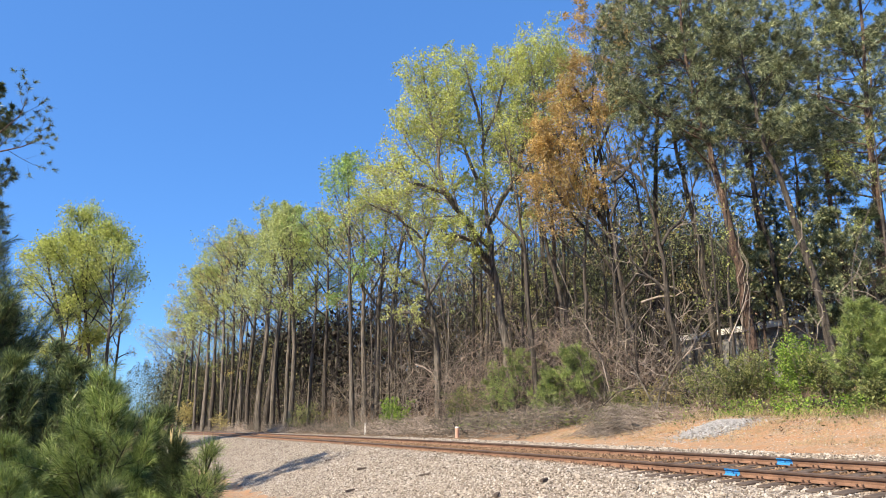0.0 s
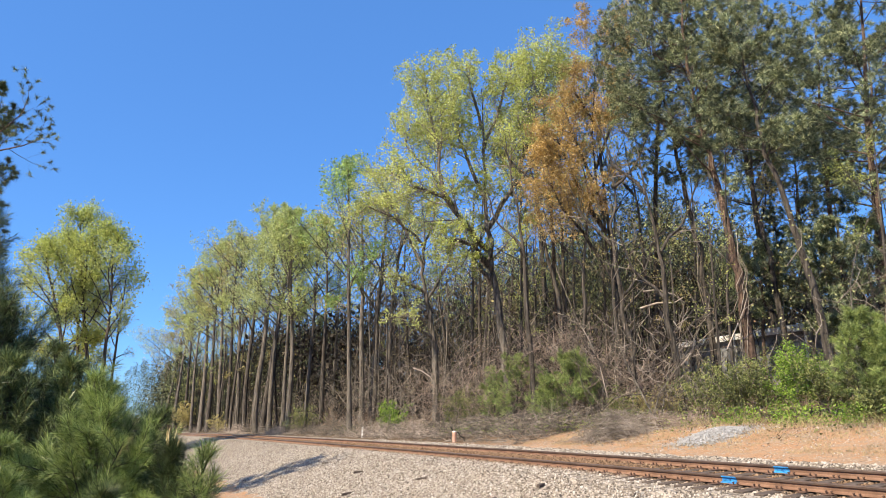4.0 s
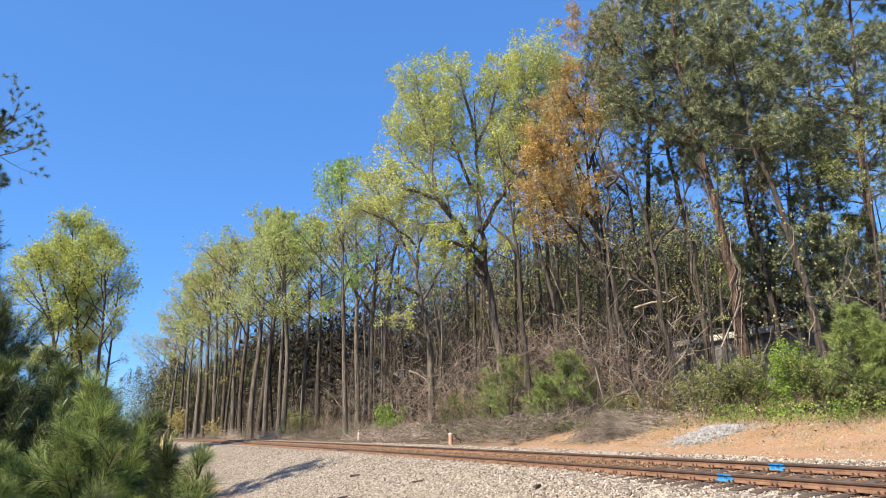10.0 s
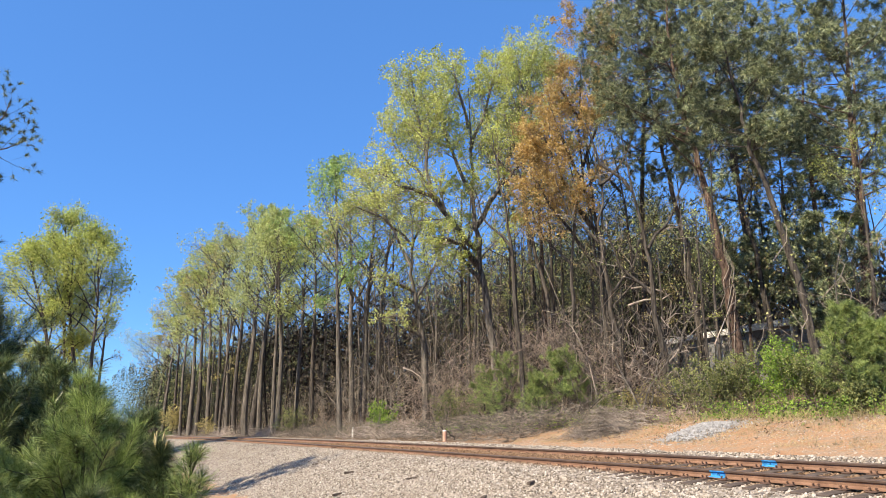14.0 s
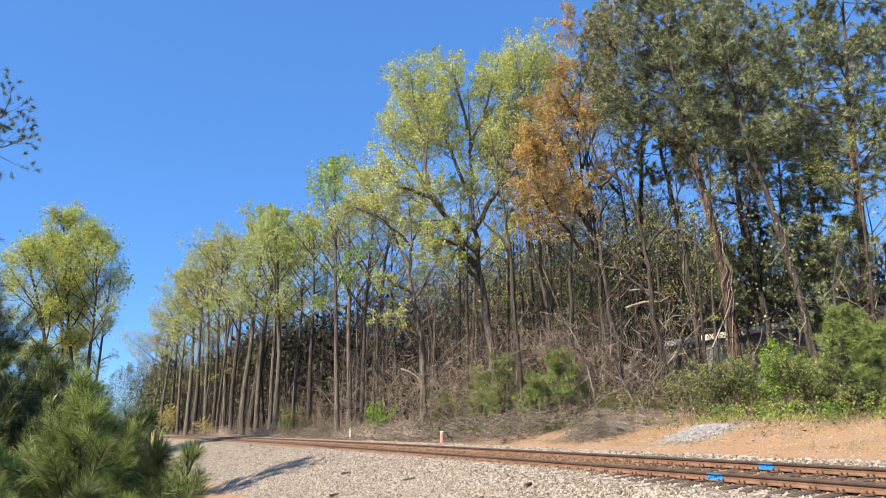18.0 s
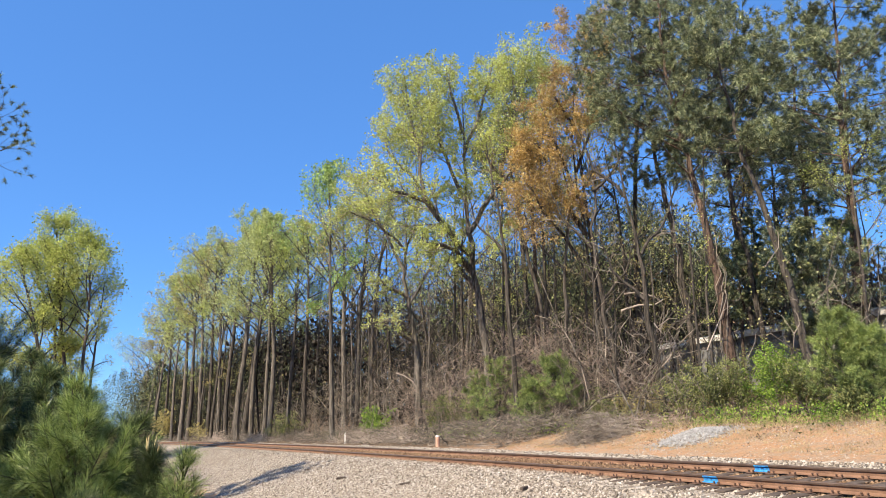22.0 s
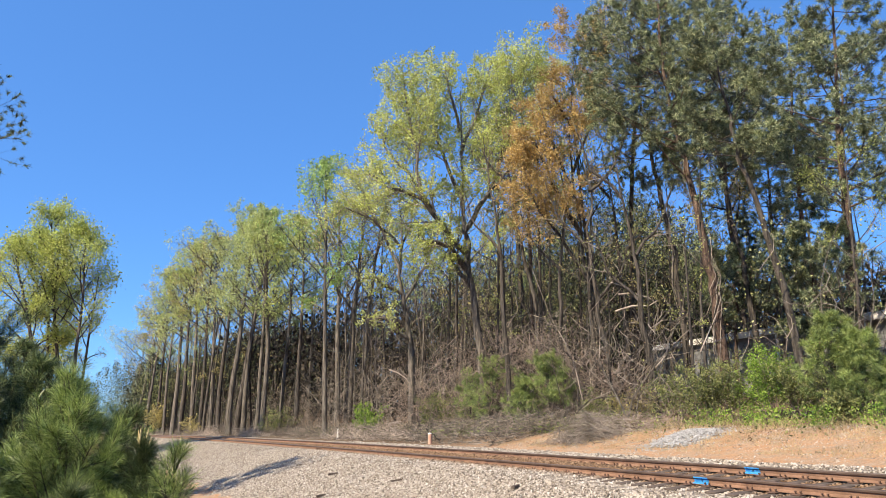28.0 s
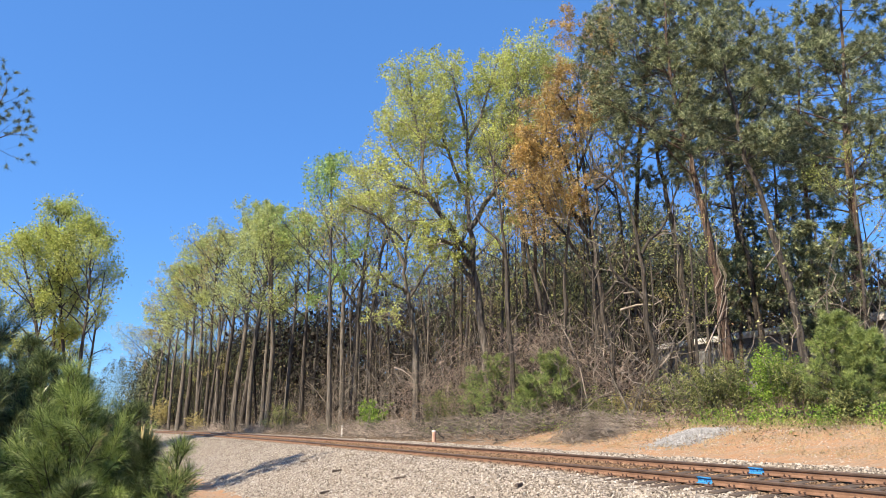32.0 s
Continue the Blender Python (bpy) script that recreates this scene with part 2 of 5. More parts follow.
def needles_mesh(name, tufts, count, length, width, material, rng, spread=0.75, forward=0.25, along=0.7):
    """Needle tufts: thin triangles that fan out round a twig's tip. tufts: (place, way)."""
    p = np.repeat(np.array([tuple(t[0]) for t in tufts]), count, 0)
    w = np.repeat(unit_rows(np.array([tuple(t[1]) for t in tufts])), count, 0)
    n = len(p)
    way = unit_rows(w * rng.uniform(forward, 1.0, (n, 1)) + spread * unit_rows(rng.normal(0, 1, (n, 3))))
    side = unit_rows(np.cross(way, rng.normal(0, 1, (n, 3)))) * width / 2
    s = (length * rng.uniform(0.7, 1.15, n))[:, None]
    root = p - w * rng.uniform(0, 0.8, (n, 1)) * length * along
    tip = root + way * s + np.array([0, 0, -0.06]) * s
    v = np.stack([root - side, root + side, tip], 1)
    return mesh_of(name, v.reshape(-1, 3), np.arange(3 * n).reshape(-1, 3), material)


# ---- the line of the track: n across it (away from the eye), t along it ----
NX, NY = 0.9106, 0.4133
NEAR_RAIL, GAUGE, CANT = 11.13, 1.505, 0.157


def on_track(s, d):
    return NX * d - NY * s, NY * d + NX * s


def rail_z(s):
    """Top of the near rail."""
    s = np.asarray(s, float)
    c = np.clip(s, -60, 120)
    return 0.787 - 0.0062 * c - 4.54e-5 * c * c - 0.68 * (1 - np.exp(-np.maximum(s - 120, 0) / 40))


def step(x, a, b):
    u = np.clip((x - a) / (b - a), 0, 1)
    return u * u * (3 - 2 * u)


def ground_z(x, y):
    x, y = np.asarray(x, float), np.asarray(y, float)
    d, s = NX * x + NY * y, -NY * x + NX * y
    deep = 0.85 + 0.80 * step(s, 8, 30)
    rel = -0.18 - np.minimum(np.maximum(9.9 - d, 0) / 3.3, deep - 0.20)
    tilt = CANT * np.clip((d - 11.13) / 1.5, -0.6, 2.0)
    bank = 0.25 + 0.62 * (1 - step(s, 14, 48))
    rel = rel + tilt + step(d, 14.2, 19) * bank + 1.9 * step(d, 18, 32) + 4.0 * step(d, 26, 90)
    rel = rel + 0.04 * np.sin(x * 1.3 + 0.7 * y) * np.sin(y * 0.9 - 0.5 * x) * (step(d, 14.6, 16) + 1 - step(d, 1, 3))
    return rail_z(s) + rel


def soil_z(x, y):
    """The sheet of earth: it dips under the stone bed."""
    d, s = NX * x + NY * y, -NY * x + NX * y
    toe = 9.9 - 3.3 * (0.65 + 0.80 * step(s, 8, 30))
    return ground_z(x, y) - 0.14 * step(d, toe + 0.3, toe + 1.2) * (1 - step(d, 13.6, 14.4))


def gz(x, y):
    return float(ground_z(x, y))


def grid_mesh(name, xs, ys, fz, material):
    gx, gy = np.meshgrid(xs, ys, indexing="ij")
    v = np.stack([gx, gy, fz(gx, gy)], -1).reshape(-1, 3)
    nx, ny = len(xs), len(ys)
    i, j = np.meshgrid(np.arange(nx - 1), np.arange(ny - 1), indexing="ij")
    f = np.stack([i * ny + j, (i + 1) * ny + j, (i + 1) * ny + j + 1, i * ny + j + 1], -1).reshape(-1, 4)
    return mesh_of(name, v, f, material, True)


# ---- ground ----
def across(nodes, links, way, lo, hi):
    """0 to 1 as the place goes from lo to hi along a level way."""
    tc = nodes.new("ShaderNodeTexCoord")
    dot = nodes.new("ShaderNodeVectorMath")
    dot.operation = "DOT_PRODUCT"
    dot.inputs[1].default_value = (*way, 0)
    links.new(tc.outputs["Object"], dot.inputs[0])
    r = nodes.new("ShaderNodeMapRange")
    r.inputs[1].default_value, r.inputs[2].default_value = lo, hi
    links.new(dot.outputs["Value"], r.inputs[0])
    return r.outputs[0]


def times(nodes, links, a, c, kind="MULTIPLY"):
    m = nodes.new("ShaderNodeMath")
    m.operation = kind
    links.new(a, m.inputs[0])
    links.new(c, m.inputs[1])
    return m.outputs[0]


def ground_material():
    """Orange clay near the line, leaf litter in the woods, by a shape of its own."""
    m, nodes, links, b = shader("ground_soil", 0.95, 0.15)
    vec = place(nodes, links)
    n1, n2, n3 = noisy(nodes, links, vec, 0.35, 6), noisy(nodes, links, vec, 2.6, 10, 0.75), noisy(nodes, links, vec, 26.0, 6)
    clay = ramp(nodes, [(0.3, (0.29, 0.145, 0.072)), (0.45, (0.37, 0.225, 0.13)), (0.58, (0.31, 0.225, 0.155)), (0.72, (0.45, 0.36, 0.275))])
    links.new(n2, clay.inputs[0])
    litter = ramp(nodes, [(0.3, (0.06, 0.041, 0.027)), (0.55, (0.14, 0.098, 0.064)), (0.75, (0.25, 0.18, 0.12))])
    links.new(n3, litter.inputs[0])
    tc = nodes.new("ShaderNodeTexCoord")
    dot = nodes.new("ShaderNodeVectorMath")
    dot.operation = "DOT_PRODUCT"
    dot.inputs[1].default_value = (NX, NY, 0)
    links.new(tc.outputs["Object"], dot.inputs[0])
    add = nodes.new("ShaderNodeMath")
    add.operation = "MULTIPLY_ADD"
    links.new(n1, add.inputs[0])
    add.inputs[1].default_value = 3.0
    links.new(dot.outputs["Value"], add.inputs[2])
    edge = nodes.new("ShaderNodeMapRange")
    edge.inputs[1].default_value, edge.inputs[2].default_value = 19.8, 21.0
    links.new(add.outputs[0], edge.inputs[0])
    further = times(nodes, links, across(nodes, links, (-NY, NX), 24, 34), across(nodes, links, (NX, NY), 13.4, 14.6))
    col = blend(nodes, links, times(nodes, links, edge.outputs[0], further, "MAXIMUM"), clay.outputs[0], litter.outputs[0])
    g = ramp(nodes, [(0.3, (0.5, 0.5, 0.5)), (0.7, (1.25, 1.25, 1.25))])
    links.new(n3, g.inputs[0])
    links.new(blend(nodes, links, 1.0, col, g.outputs[0], "MULTIPLY"), b.inputs["Base Color"])
    bumped(nodes, links, b, n3, 0.7, 0.05)
    return m


def spread(a, b, c, d, fine, grow_by):
    """Coordinates: fine from b to c, then ever coarser out to a and d."""
    mid = list(np.arange(b, c, fine))
    lo, hi, st = [], [], fine
    x = b
    while x > a:
        st *= grow_by
        x -= st
        lo.append(x)
    st, x = fine, mid[-1]
    while x < d:
        st *= grow_by
        x += st
        hi.append(x)
    return np.array(lo[::-1] + mid + hi)


tagged(new("ground", grid_mesh("ground", spread(-2500, -26, 26, 2500, 0.6, 1.16), spread(-2500, -3, 56, 2500, 0.6, 1.16), soil_z, ground_material())),
       "orange clay bank turning to brown leaf litter under trees", "ground", kind="structure")


def rust_stain(nodes, links, colour):
    """Iron dust between and beside the rails browns the stones."""
    band = times(nodes, links, across(nodes, links, (NX, NY), 10.7, 11.1), across(nodes, links, (NX, NY), 13.2, 12.8))
    return blend(nodes, links, band, colour, blend(nodes, links, 1.0, colour, (0.62, 0.46, 0.34), "MULTIPLY"))


def ballast_material(name, scale):
    m, nodes, links, b = shader(name, 0.9, 0.2)
    vec = place(nodes, links)
    vo = nodes.new("ShaderNodeTexVoronoi")
    vo.inputs["Scale"].default_value = scale
    links.new(vec, vo.inputs["Vector"])
    r = ramp(nodes, [(0.0, (0.05, 0.043, 0.036)), (0.3, (0.17, 0.148, 0.125)), (0.65, (0.31, 0.277, 0.237)), (1.0, (0.48, 0.445, 0.395))])
    links.new(vo.outputs["Color"], r.inputs[0])
    n = noisy(nodes, links, vec, 0.6, 4)
    g = ramp(nodes, [(0.35, (0.85, 0.80, 0.74)), (0.65, (1.1, 1.08, 1.05))])
    links.new(n, g.inputs[0])
    links.new(rust_stain(nodes, links, blend(nodes, links, 1.0, r.outputs[0], g.outputs[0], "MULTIPLY")), b.inputs["Base Color"])
    inv = nodes.new("ShaderNodeMath")
    inv.operation = "SUBTRACT"
    inv.inputs[0].default_value = 1.0
    links.new(vo.outputs["Distance"], inv.inputs[1])
    bumped(nodes, links, b, inv.outputs[0], 1.0, 0.05)
    return m


def stone_material():
    m, nodes, links, b = shader("ballast_stone", 0.9, 0.2)
    geo = nodes.new("ShaderNodeNewGeometry")
    r = ramp(nodes, [(0.0, (0.09, 0.076, 0.064)), (0.25, (0.22, 0.188, 0.157)), (0.5, (0.33, 0.292, 0.25)), (0.8, (0.41, 0.368, 0.317)), (1.0, (0.50, 0.475, 0.44))])
    links.new(geo.outputs["Random Per Island"], r.inputs[0])
    g = ramp(nodes, [(0.3, (0.75, 0.74, 0.72)), (0.7, (1.15, 1.13, 1.1))])
    links.new(noisy(nodes, links, place(nodes, links), 30, 5), g.inputs[0])
    links.new(rust_stain(nodes, links, blend(nodes, links, 1.0, r.outputs[0], g.outputs[0], "MULTIPLY")), b.inputs["Base Color"])
    return m


BALLAST = ballast_material("ballast_bed", 19.0)
STONE = stone_material()


def stones_mesh(name, p, size, material, rng):
    """Broken stones: eight-cornered lumps, each with its own turn and cut."""
    n = len(p)
    octa = np.array([(1, 0, 0), (-1, 0, 0), (0, 1, 0), (0, -1, 0), (0, 0, 1), (0, 0, -1)], float)
    v = octa[None] * rng.uniform(0.75, 1.2, (n, 6, 1)) + rng.normal(0, 0.22, (n, 6, 3))
    v = v * rng.uniform(0.65, 1.25, (n, 1, 3))
    q = rng.normal(0, 1, (n, 4))
    q /= np.linalg.norm(q, axis=1, keepdims=True)
    w, x, y, z = q.T
    rot = np.stack([1 - 2 * (y * y + z * z), 2 * (x * y - z * w), 2 * (x * z + y * w), 2 * (x * y + z * w), 1 - 2 * (x * x + z * z), 2 * (y * z - x * w),
                    2 * (x * z - y * w), 2 * (y * z + x * w), 1 - 2 * (x * x + y * y)], 1).reshape(n, 3, 3)
    v = np.einsum("nij,nkj->nki", rot, v) * (size * rng.uniform(0.6, 1.3, n))[:, None, None] + p[:, None]
    f = np.array([(0, 2, 4), (2, 1, 4), (1, 3, 4), (3, 0, 4), (2, 0, 5), (1, 2, 5), (3, 1, 5), (0, 3, 5)])
    return mesh_of(name, v.reshape(-1, 3), (f[None] + (np.arange(n) * 6)[:, None, None]).reshape(-1, 3), material)


def bed_shape(s, d):
    """How far the stone bed lies over the ground line, with ragged edges; low between the nearest ties."""
    toe = 9.9 - 3.3 * (0.65 + 0.80 * step(s, 8, 30))
    ragged = 0.35 * np.sin(s * 1.7) + 0.25 * np.sin(s * 4.1 + 1) + 0.15 * np.sin(s * 9.3)
    lift = 0.05 * step(d + ragged, toe, toe + 0.8) * (1 - step(d + 0.6 * ragged, 14.2, 14.6)) - 0.02
    return lift - 0.055 * (1 - step(s, 12, 16)) * step(d, 9.4, 10.0) * (1 - step(d, 13.7, 14.0))


def ballast_bed():
    ss, ds = np.concatenate([np.arange(-14, 40, 0.3), np.arange(40, 260, 1.2)]), np.arange(3.0, 15.01, 0.2)
    gs, gd = np.meshgrid(ss, ds, indexing="ij")
    x, y = on_track(gs, gd)
    z = ground_z(x, y) + bed_shape(gs, gd)
    nx, ny = len(ss), len(ds)
    i, j = np.meshgrid(np.arange(nx - 1), np.arange(ny - 1), indexing="ij")
    f = np.stack([i * ny + j, (i + 1) * ny + j, (i + 1) * ny + j + 1, i * ny + j + 1], -1).reshape(-1, 4)
    me = mesh_of("track_bed", np.stack([x, y, z], -1).reshape(-1, 3), f, BALLAST, True)
    tagged(new("track_bed", me), "pale grey crushed stone bed under the rails", "track bed", kind="structure")
    rng = np.random.default_rng(5)
    n = 76000
    s = 4 + 36 * rng.random(n) ** 1.35
    d = 4.6 + 9.8 * rng.random(n)
    toe = 9.9 - 3.3 * (0.65 + 0.80 * step(s, 8, 30))
    keep = (d > toe + 0.2 + 0.5 * np.sin(s * 1.7) - 0.8 * rng.random(n) ** 3) & ~((d > 9.95) & (d < 13.85) & (np.abs((s / 0.5) % 1 - 0.5) < 0.27) & (s < 16))
    x, y = on_track(s, d)
    keep &= (y > 11) & (np.abs(x) < 0.7 * y) & (y > 13.2 - 0.55 * (d - 7))
    s, d = s[keep], d[keep]
    x, y = on_track(s, d)
    p = np.stack([x, y, ground_z(x, y) + bed_shape(s, d) + 0.006], 1)
    s, d = 38 + 40 * rng.random(9000) ** 1.3, 5.0 + 5.6 * rng.random(9000)
    x, y = on_track(s, d)
    p = np.concatenate([p, np.stack([x, y, ground_z(x, y) + bed_shape(s, d) + 0.012], 1)])
    tagged(new("ballast_stones", stones_mesh("ballast_stones", p, 0.03, STONE, rng)), "loose pale grey and tan crushed ballast stones", "ballast", kind="stuff")


ballast_bed()

# ---- railway track ----
RUST = surface("rail_rust", (0.14, 0.077, 0.048), (0.25, 0.145, 0.094), 3.0, 60.0, 0.8, 0.2, (1, 1, 1), 0.3)
RAIL_TOP = surface("rail_head", (0.075, 0.05, 0.038), (0.14, 0.095, 0.072), 3.0, 60.0, 0.5, 0.1, (1, 1, 1), 0.5, 0.2)
TIE_WOOD = surface("tie_wood", (0.05, 0.038, 0.032), (0.14, 0.11, 0.09), 5.0, 50.0, 0.95, 0.6)
STEEL_OLD = surface("old_steel", (0.07, 0.042, 0.03), (0.15, 0.09, 0.065), 8.0, 60.0, 0.85, 0.3)
BLUE_PAINT = surface("blue_paint", (0.05, 0.33, 0.75), (0.10, 0.46, 0.88), 12.0, 70.0, 0.6, 0.15)
DARK_PAINT = surface("dark_marker", (0.02, 0.04, 0.09), (0.03, 0.06, 0.12), 12.0, 70.0, 0.6, 0.1)

RAIL_SHAPE = ((-0.075, -0.155), (-0.075, -0.144), (-0.02, -0.128), (-0.009, -0.115), (-0.009, -0.055), (-0.035, -0.042), (-0.038, -0.012), (-0.03, 0.0),
              (0.03, 0.0), (0.038, -0.012), (0.035, -0.042), (0.009, -0.055), (0.009, -0.115), (0.02, -0.128), (0.075, -0.144), (0.075, -0.155))


def railway_track():
    track = tagged(new("railway_track"), "single rusty railway track on pale ballast with timber ties", "railway track")
    sr, cr = math.sin(math.atan(CANT / GAUGE)), math.cos(math.atan(CANT / GAUGE))
    ss = np.concatenate([np.arange(-14, 60, 1.0), np.arange(60, 261, 4.0)])
    for d, up in ((NEAR_RAIL, 0.0), (NEAR_RAIL + GAUGE, CANT)):
        v = []
        for s in ss:
            z = float(rail_z(s)) + up
            v += [(*on_track(s, d + a * cr - b * sr), z + b * cr + a * sr) for a, b in RAIL_SHAPE]
        k = len(RAIL_SHAPE)
        f = [(i * k + j, i * k + (j + 1) % k, (i + 1) * k + (j + 1) % k, (i + 1) * k + j) for i in range(len(ss) - 1) for j in range(k)]
        me = mesh_of("rail", v, f, RUST)
        me.materials.append(RAIL_TOP)
        me.polygons.foreach_set("material_index", [1 if i % k in (6, 7, 8, 5) else 0 for i in range(len(f))])
        under("rail", me, track, "rust-brown steel rail with dark worn head")
    roll = math.atan(CANT / GAUGE)
    turn = math.atan2(NY, NX)

    def seat(s, d, drop):
        x, y = on_track(s, d)
        z = float(rail_z(s)) + CANT * (d - NEAR_RAIL) / GAUGE - drop
        return Matrix.Translation((x, y, z)) @ Matrix.Rotation(turn, 4, "Z") @ Matrix.Rotation(-roll, 4, "Y")

    rng = random.Random(3)
    ties = [from_bm("wooden_tie", box(bmesh.new(), (-1.33, -0.115, -0.18), (1.33, 0.115, 0), 0.012), TIE_WOOD) for _ in range(1)]
    plate = from_bm("tie_plate", box(bmesh.new(), (-0.17, -0.09, 0), (0.17, 0.09, 0.014), 0.003), STEEL_OLD)
    bm = box(bmesh.new(), (-0.009, -0.009, -0.05), (0.009, 0.009, 0.03))
    box(bm, (-0.02, -0.016, 0.03), (0.014, 0.016, 0.052), 0.004)
    spike = from_bm("spike", bm, STEEL_OLD)
    bm = box(bmesh.new(), (-0.09, -0.02, -0.03), (0.09, 0.02, 0.0), 0.004)
    clip = from_bm("rail_anchor", bm, STEEL_OLD)
    for i in range(-12, 222):
        s = 0.5 * i + 0.25
        o = under("wooden_tie", ties[0], track)
        o.matrix_basis = seat(s + rng.uniform(-0.02, 0.02), NEAR_RAIL + GAUGE / 2 + rng.uniform(-0.05, 0.05), 0.170 + rng.uniform(0, 0.012)) @ Matrix.Rotation(rng.uniform(-0.02, 0.02), 4, "Z")
        for d in (NEAR_RAIL, NEAR_RAIL + GAUGE):
            if i < 90:
                under("tie_plate", plate, track).matrix_basis = seat(s, d, 0.168)
            if 10 <= i < 46:
                for a in (-1, 1):
                    for b in (-0.055, 0.055):
                        under("spike", spike, track).matrix_basis = seat(s + b + rng.uniform(-0.01, 0.01), d + a * 0.092, 0.153) @ Matrix.Rotation(0 if a > 0 else math.pi, 4, "Z")
            if 10 <= i < 60 and i % 2:
                under("rail_anchor", clip, track).matrix_basis = seat(s + 0.14, d, 0.153)
    # bolted joint on the near rail
    bm = box(bmesh.new(), (-0.040, -0.48, -0.122), (-0.012, 0.48, -0.05), 0.006)
    for k in range(6):
        bmesh.ops.create_cone(bm, cap_ends=True, segments=6, radius1=0.02, radius2=0.02, depth=0.03,
                              matrix=Matrix.Translation((-0.052, -0.38 + 0.152 * k, -0.098)) @ Matrix.Rotation(math.pi / 2, 4, "Y"))
    o = part("joint_bar", bm, STEEL_OLD, track, "dark bolted rail joint bar")
    o.matrix_basis = seat(36.10, NEAR_RAIL, 0)
    for s, d in ((10.97, NEAR_RAIL), (11.04, NEAR_RAIL + GAUGE)):
        bm = bmesh.new()
        profile = ((-0.0395, -0.016), (-0.0395, -0.042), (-0.0125, -0.056), (-0.0125, -0.112), (-0.024, -0.124), (-0.074, -0.140))
        cols = [[bm.verts.new((a, v + 0.02 * math.sin(7 * a * 100 + v * 9), z)) for v in (-0.2, 0.0, 0.2)] for a, z in profile]
        for lo, hi in zip(cols, cols[1:]):
            for k in range(2):
                bm.faces.new((lo[k], lo[k + 1], hi[k + 1], hi[k]))
        bmesh.ops.solidify(bm, geom=bm.faces[:], thickness=-0.003)
        mark = part("paint_mark", bm, BLUE_PAINT, track, "bright blue painted patch on the rail web")
        mark.matrix_basis = seat(s, d, 0)
        bm = box(bmesh.new(), (-0.015, -0.03, -0.12), (-0.0128, -0.018, -0.07))
        box(bm, (-0.015, -0.018, -0.08), (-0.0128, 0.02, -0.07))
        box(bm, (-0.015, 0.012, -0.105), (-0.0128, 0.022, -0.08))
        part("scrawl", bm, DARK_PAINT, mark, "dark painted scrawl")


railway_track()


# ---- plants ----
UP = Vector((0, 0, 1))


def dome_reach(q, way, centre, wide, high):
    """How far it is from a place along a way to the rounded outline of a crown."""
    a = Vector(((q.x - centre.x) / wide, (q.y - centre.y) / wide, (q.z - centre.z) / high))
    d = Vector((way.x / wide, way.y / wide, way.z / high))
    dd, ad, aa = d.dot(d), a.dot(d), a.dot(a) - 1
    disc = ad * ad - dd * aa
    return (-ad + math.sqrt(disc)) / dd if disc > 0 else 0.0


class Plant:
    """Branches by level, and the spots where leaves sit."""

    def __init__(self, seed):
        self.rnd = random.Random(seed)
        self.rng = np.random.default_rng(seed)
        self.tubes, self.spots = {}, []

    def way(self):
        r = self.rnd
        return Vector((r.gauss(0, 1), r.gauss(0, 1), r.gauss(0, 1)))

    def line(self, pts, r0, r1, level, sides):
        n = len(pts) - 1
        self.tubes.setdefault(level, []).append((pts, [r0 + (r1 - r0) * i / n for i in range(n + 1)], sides))

    def grow(self, p, d, length, radius, level, spec):
        r, s = self.rnd, spec[level]
        n = s["segs"]
        pts = [Vector(p)]
        d = d.normalized()
        for _ in range(n):
            d = (d + self.way() * s["wander"] + UP * s["lift"]).normalized()
            pts.append(pts[-1] + d * (length / n))
        self.line(pts, radius, max(radius * s.get("tip", 0.25), 0.003), level, s["sides"])
        self.bear(pts, length, radius, level, spec)

    def bear(self, pts, length, radius, level, spec):
        """Children and leaves along a line of points."""
        r, s = self.rnd, spec[level]
        n = len(pts) - 1
        if "leaves" in s:
            for _ in range(s["leaves"]):
                u = r.uniform(s.get("leaf_from", 0.2), 1) * n
                i = min(int(u), n - 1)
                q = pts[i].lerp(pts[i + 1], u - i)
                self.spots.append((q, (pts[i + 1] - pts[i]).normalized()))
        if level + 1 >= len(spec):
            return
        c = s.get("children", 0)
        count = max(2, round(length * s["per"])) if "per" in s else max(1, round(c * r.uniform(0.85, 1.15)))
        turn = r.uniform(0, 6.28)
        for k in range(count):
            t = s["from"] + (1 - s["from"]) * (k + r.random()) / count
            i = min(int(t * n), n - 1)
            q = pts[i].lerp(pts[i + 1], t * n - i)
            d = (pts[i + 1] - pts[i]).normalized()
            turn += 2.4 + r.uniform(-0.5, 0.5)
            side = d.orthogonal().normalized()
            side.rotate(Matrix.Rotation(turn, 3, d))
            a = radians(s["angle"] * r.uniform(0.75, 1.25) * (s["open"] * (1 - t) + 0.5 if "open" in s else 1))
            cd = d * math.cos(a) + side * math.sin(a)
            taper = s["shape"](t) if "shape" in s else 1.0 - 0.5 * t
            reach = length * s["ratio"] * taper * r.uniform(0.75, 1.2)
            if "dome" in s:
                reach = dome_reach(q, cd, *s["dome"]) * s.get("fill", 0.95) * r.uniform(0.85, 1.08)
                if reach < 1.2:
                    continue
            self.grow(q, cd, reach, radius * (1 - 0.7 * t) * s.get("thin", 0.5), level + 1, spec)


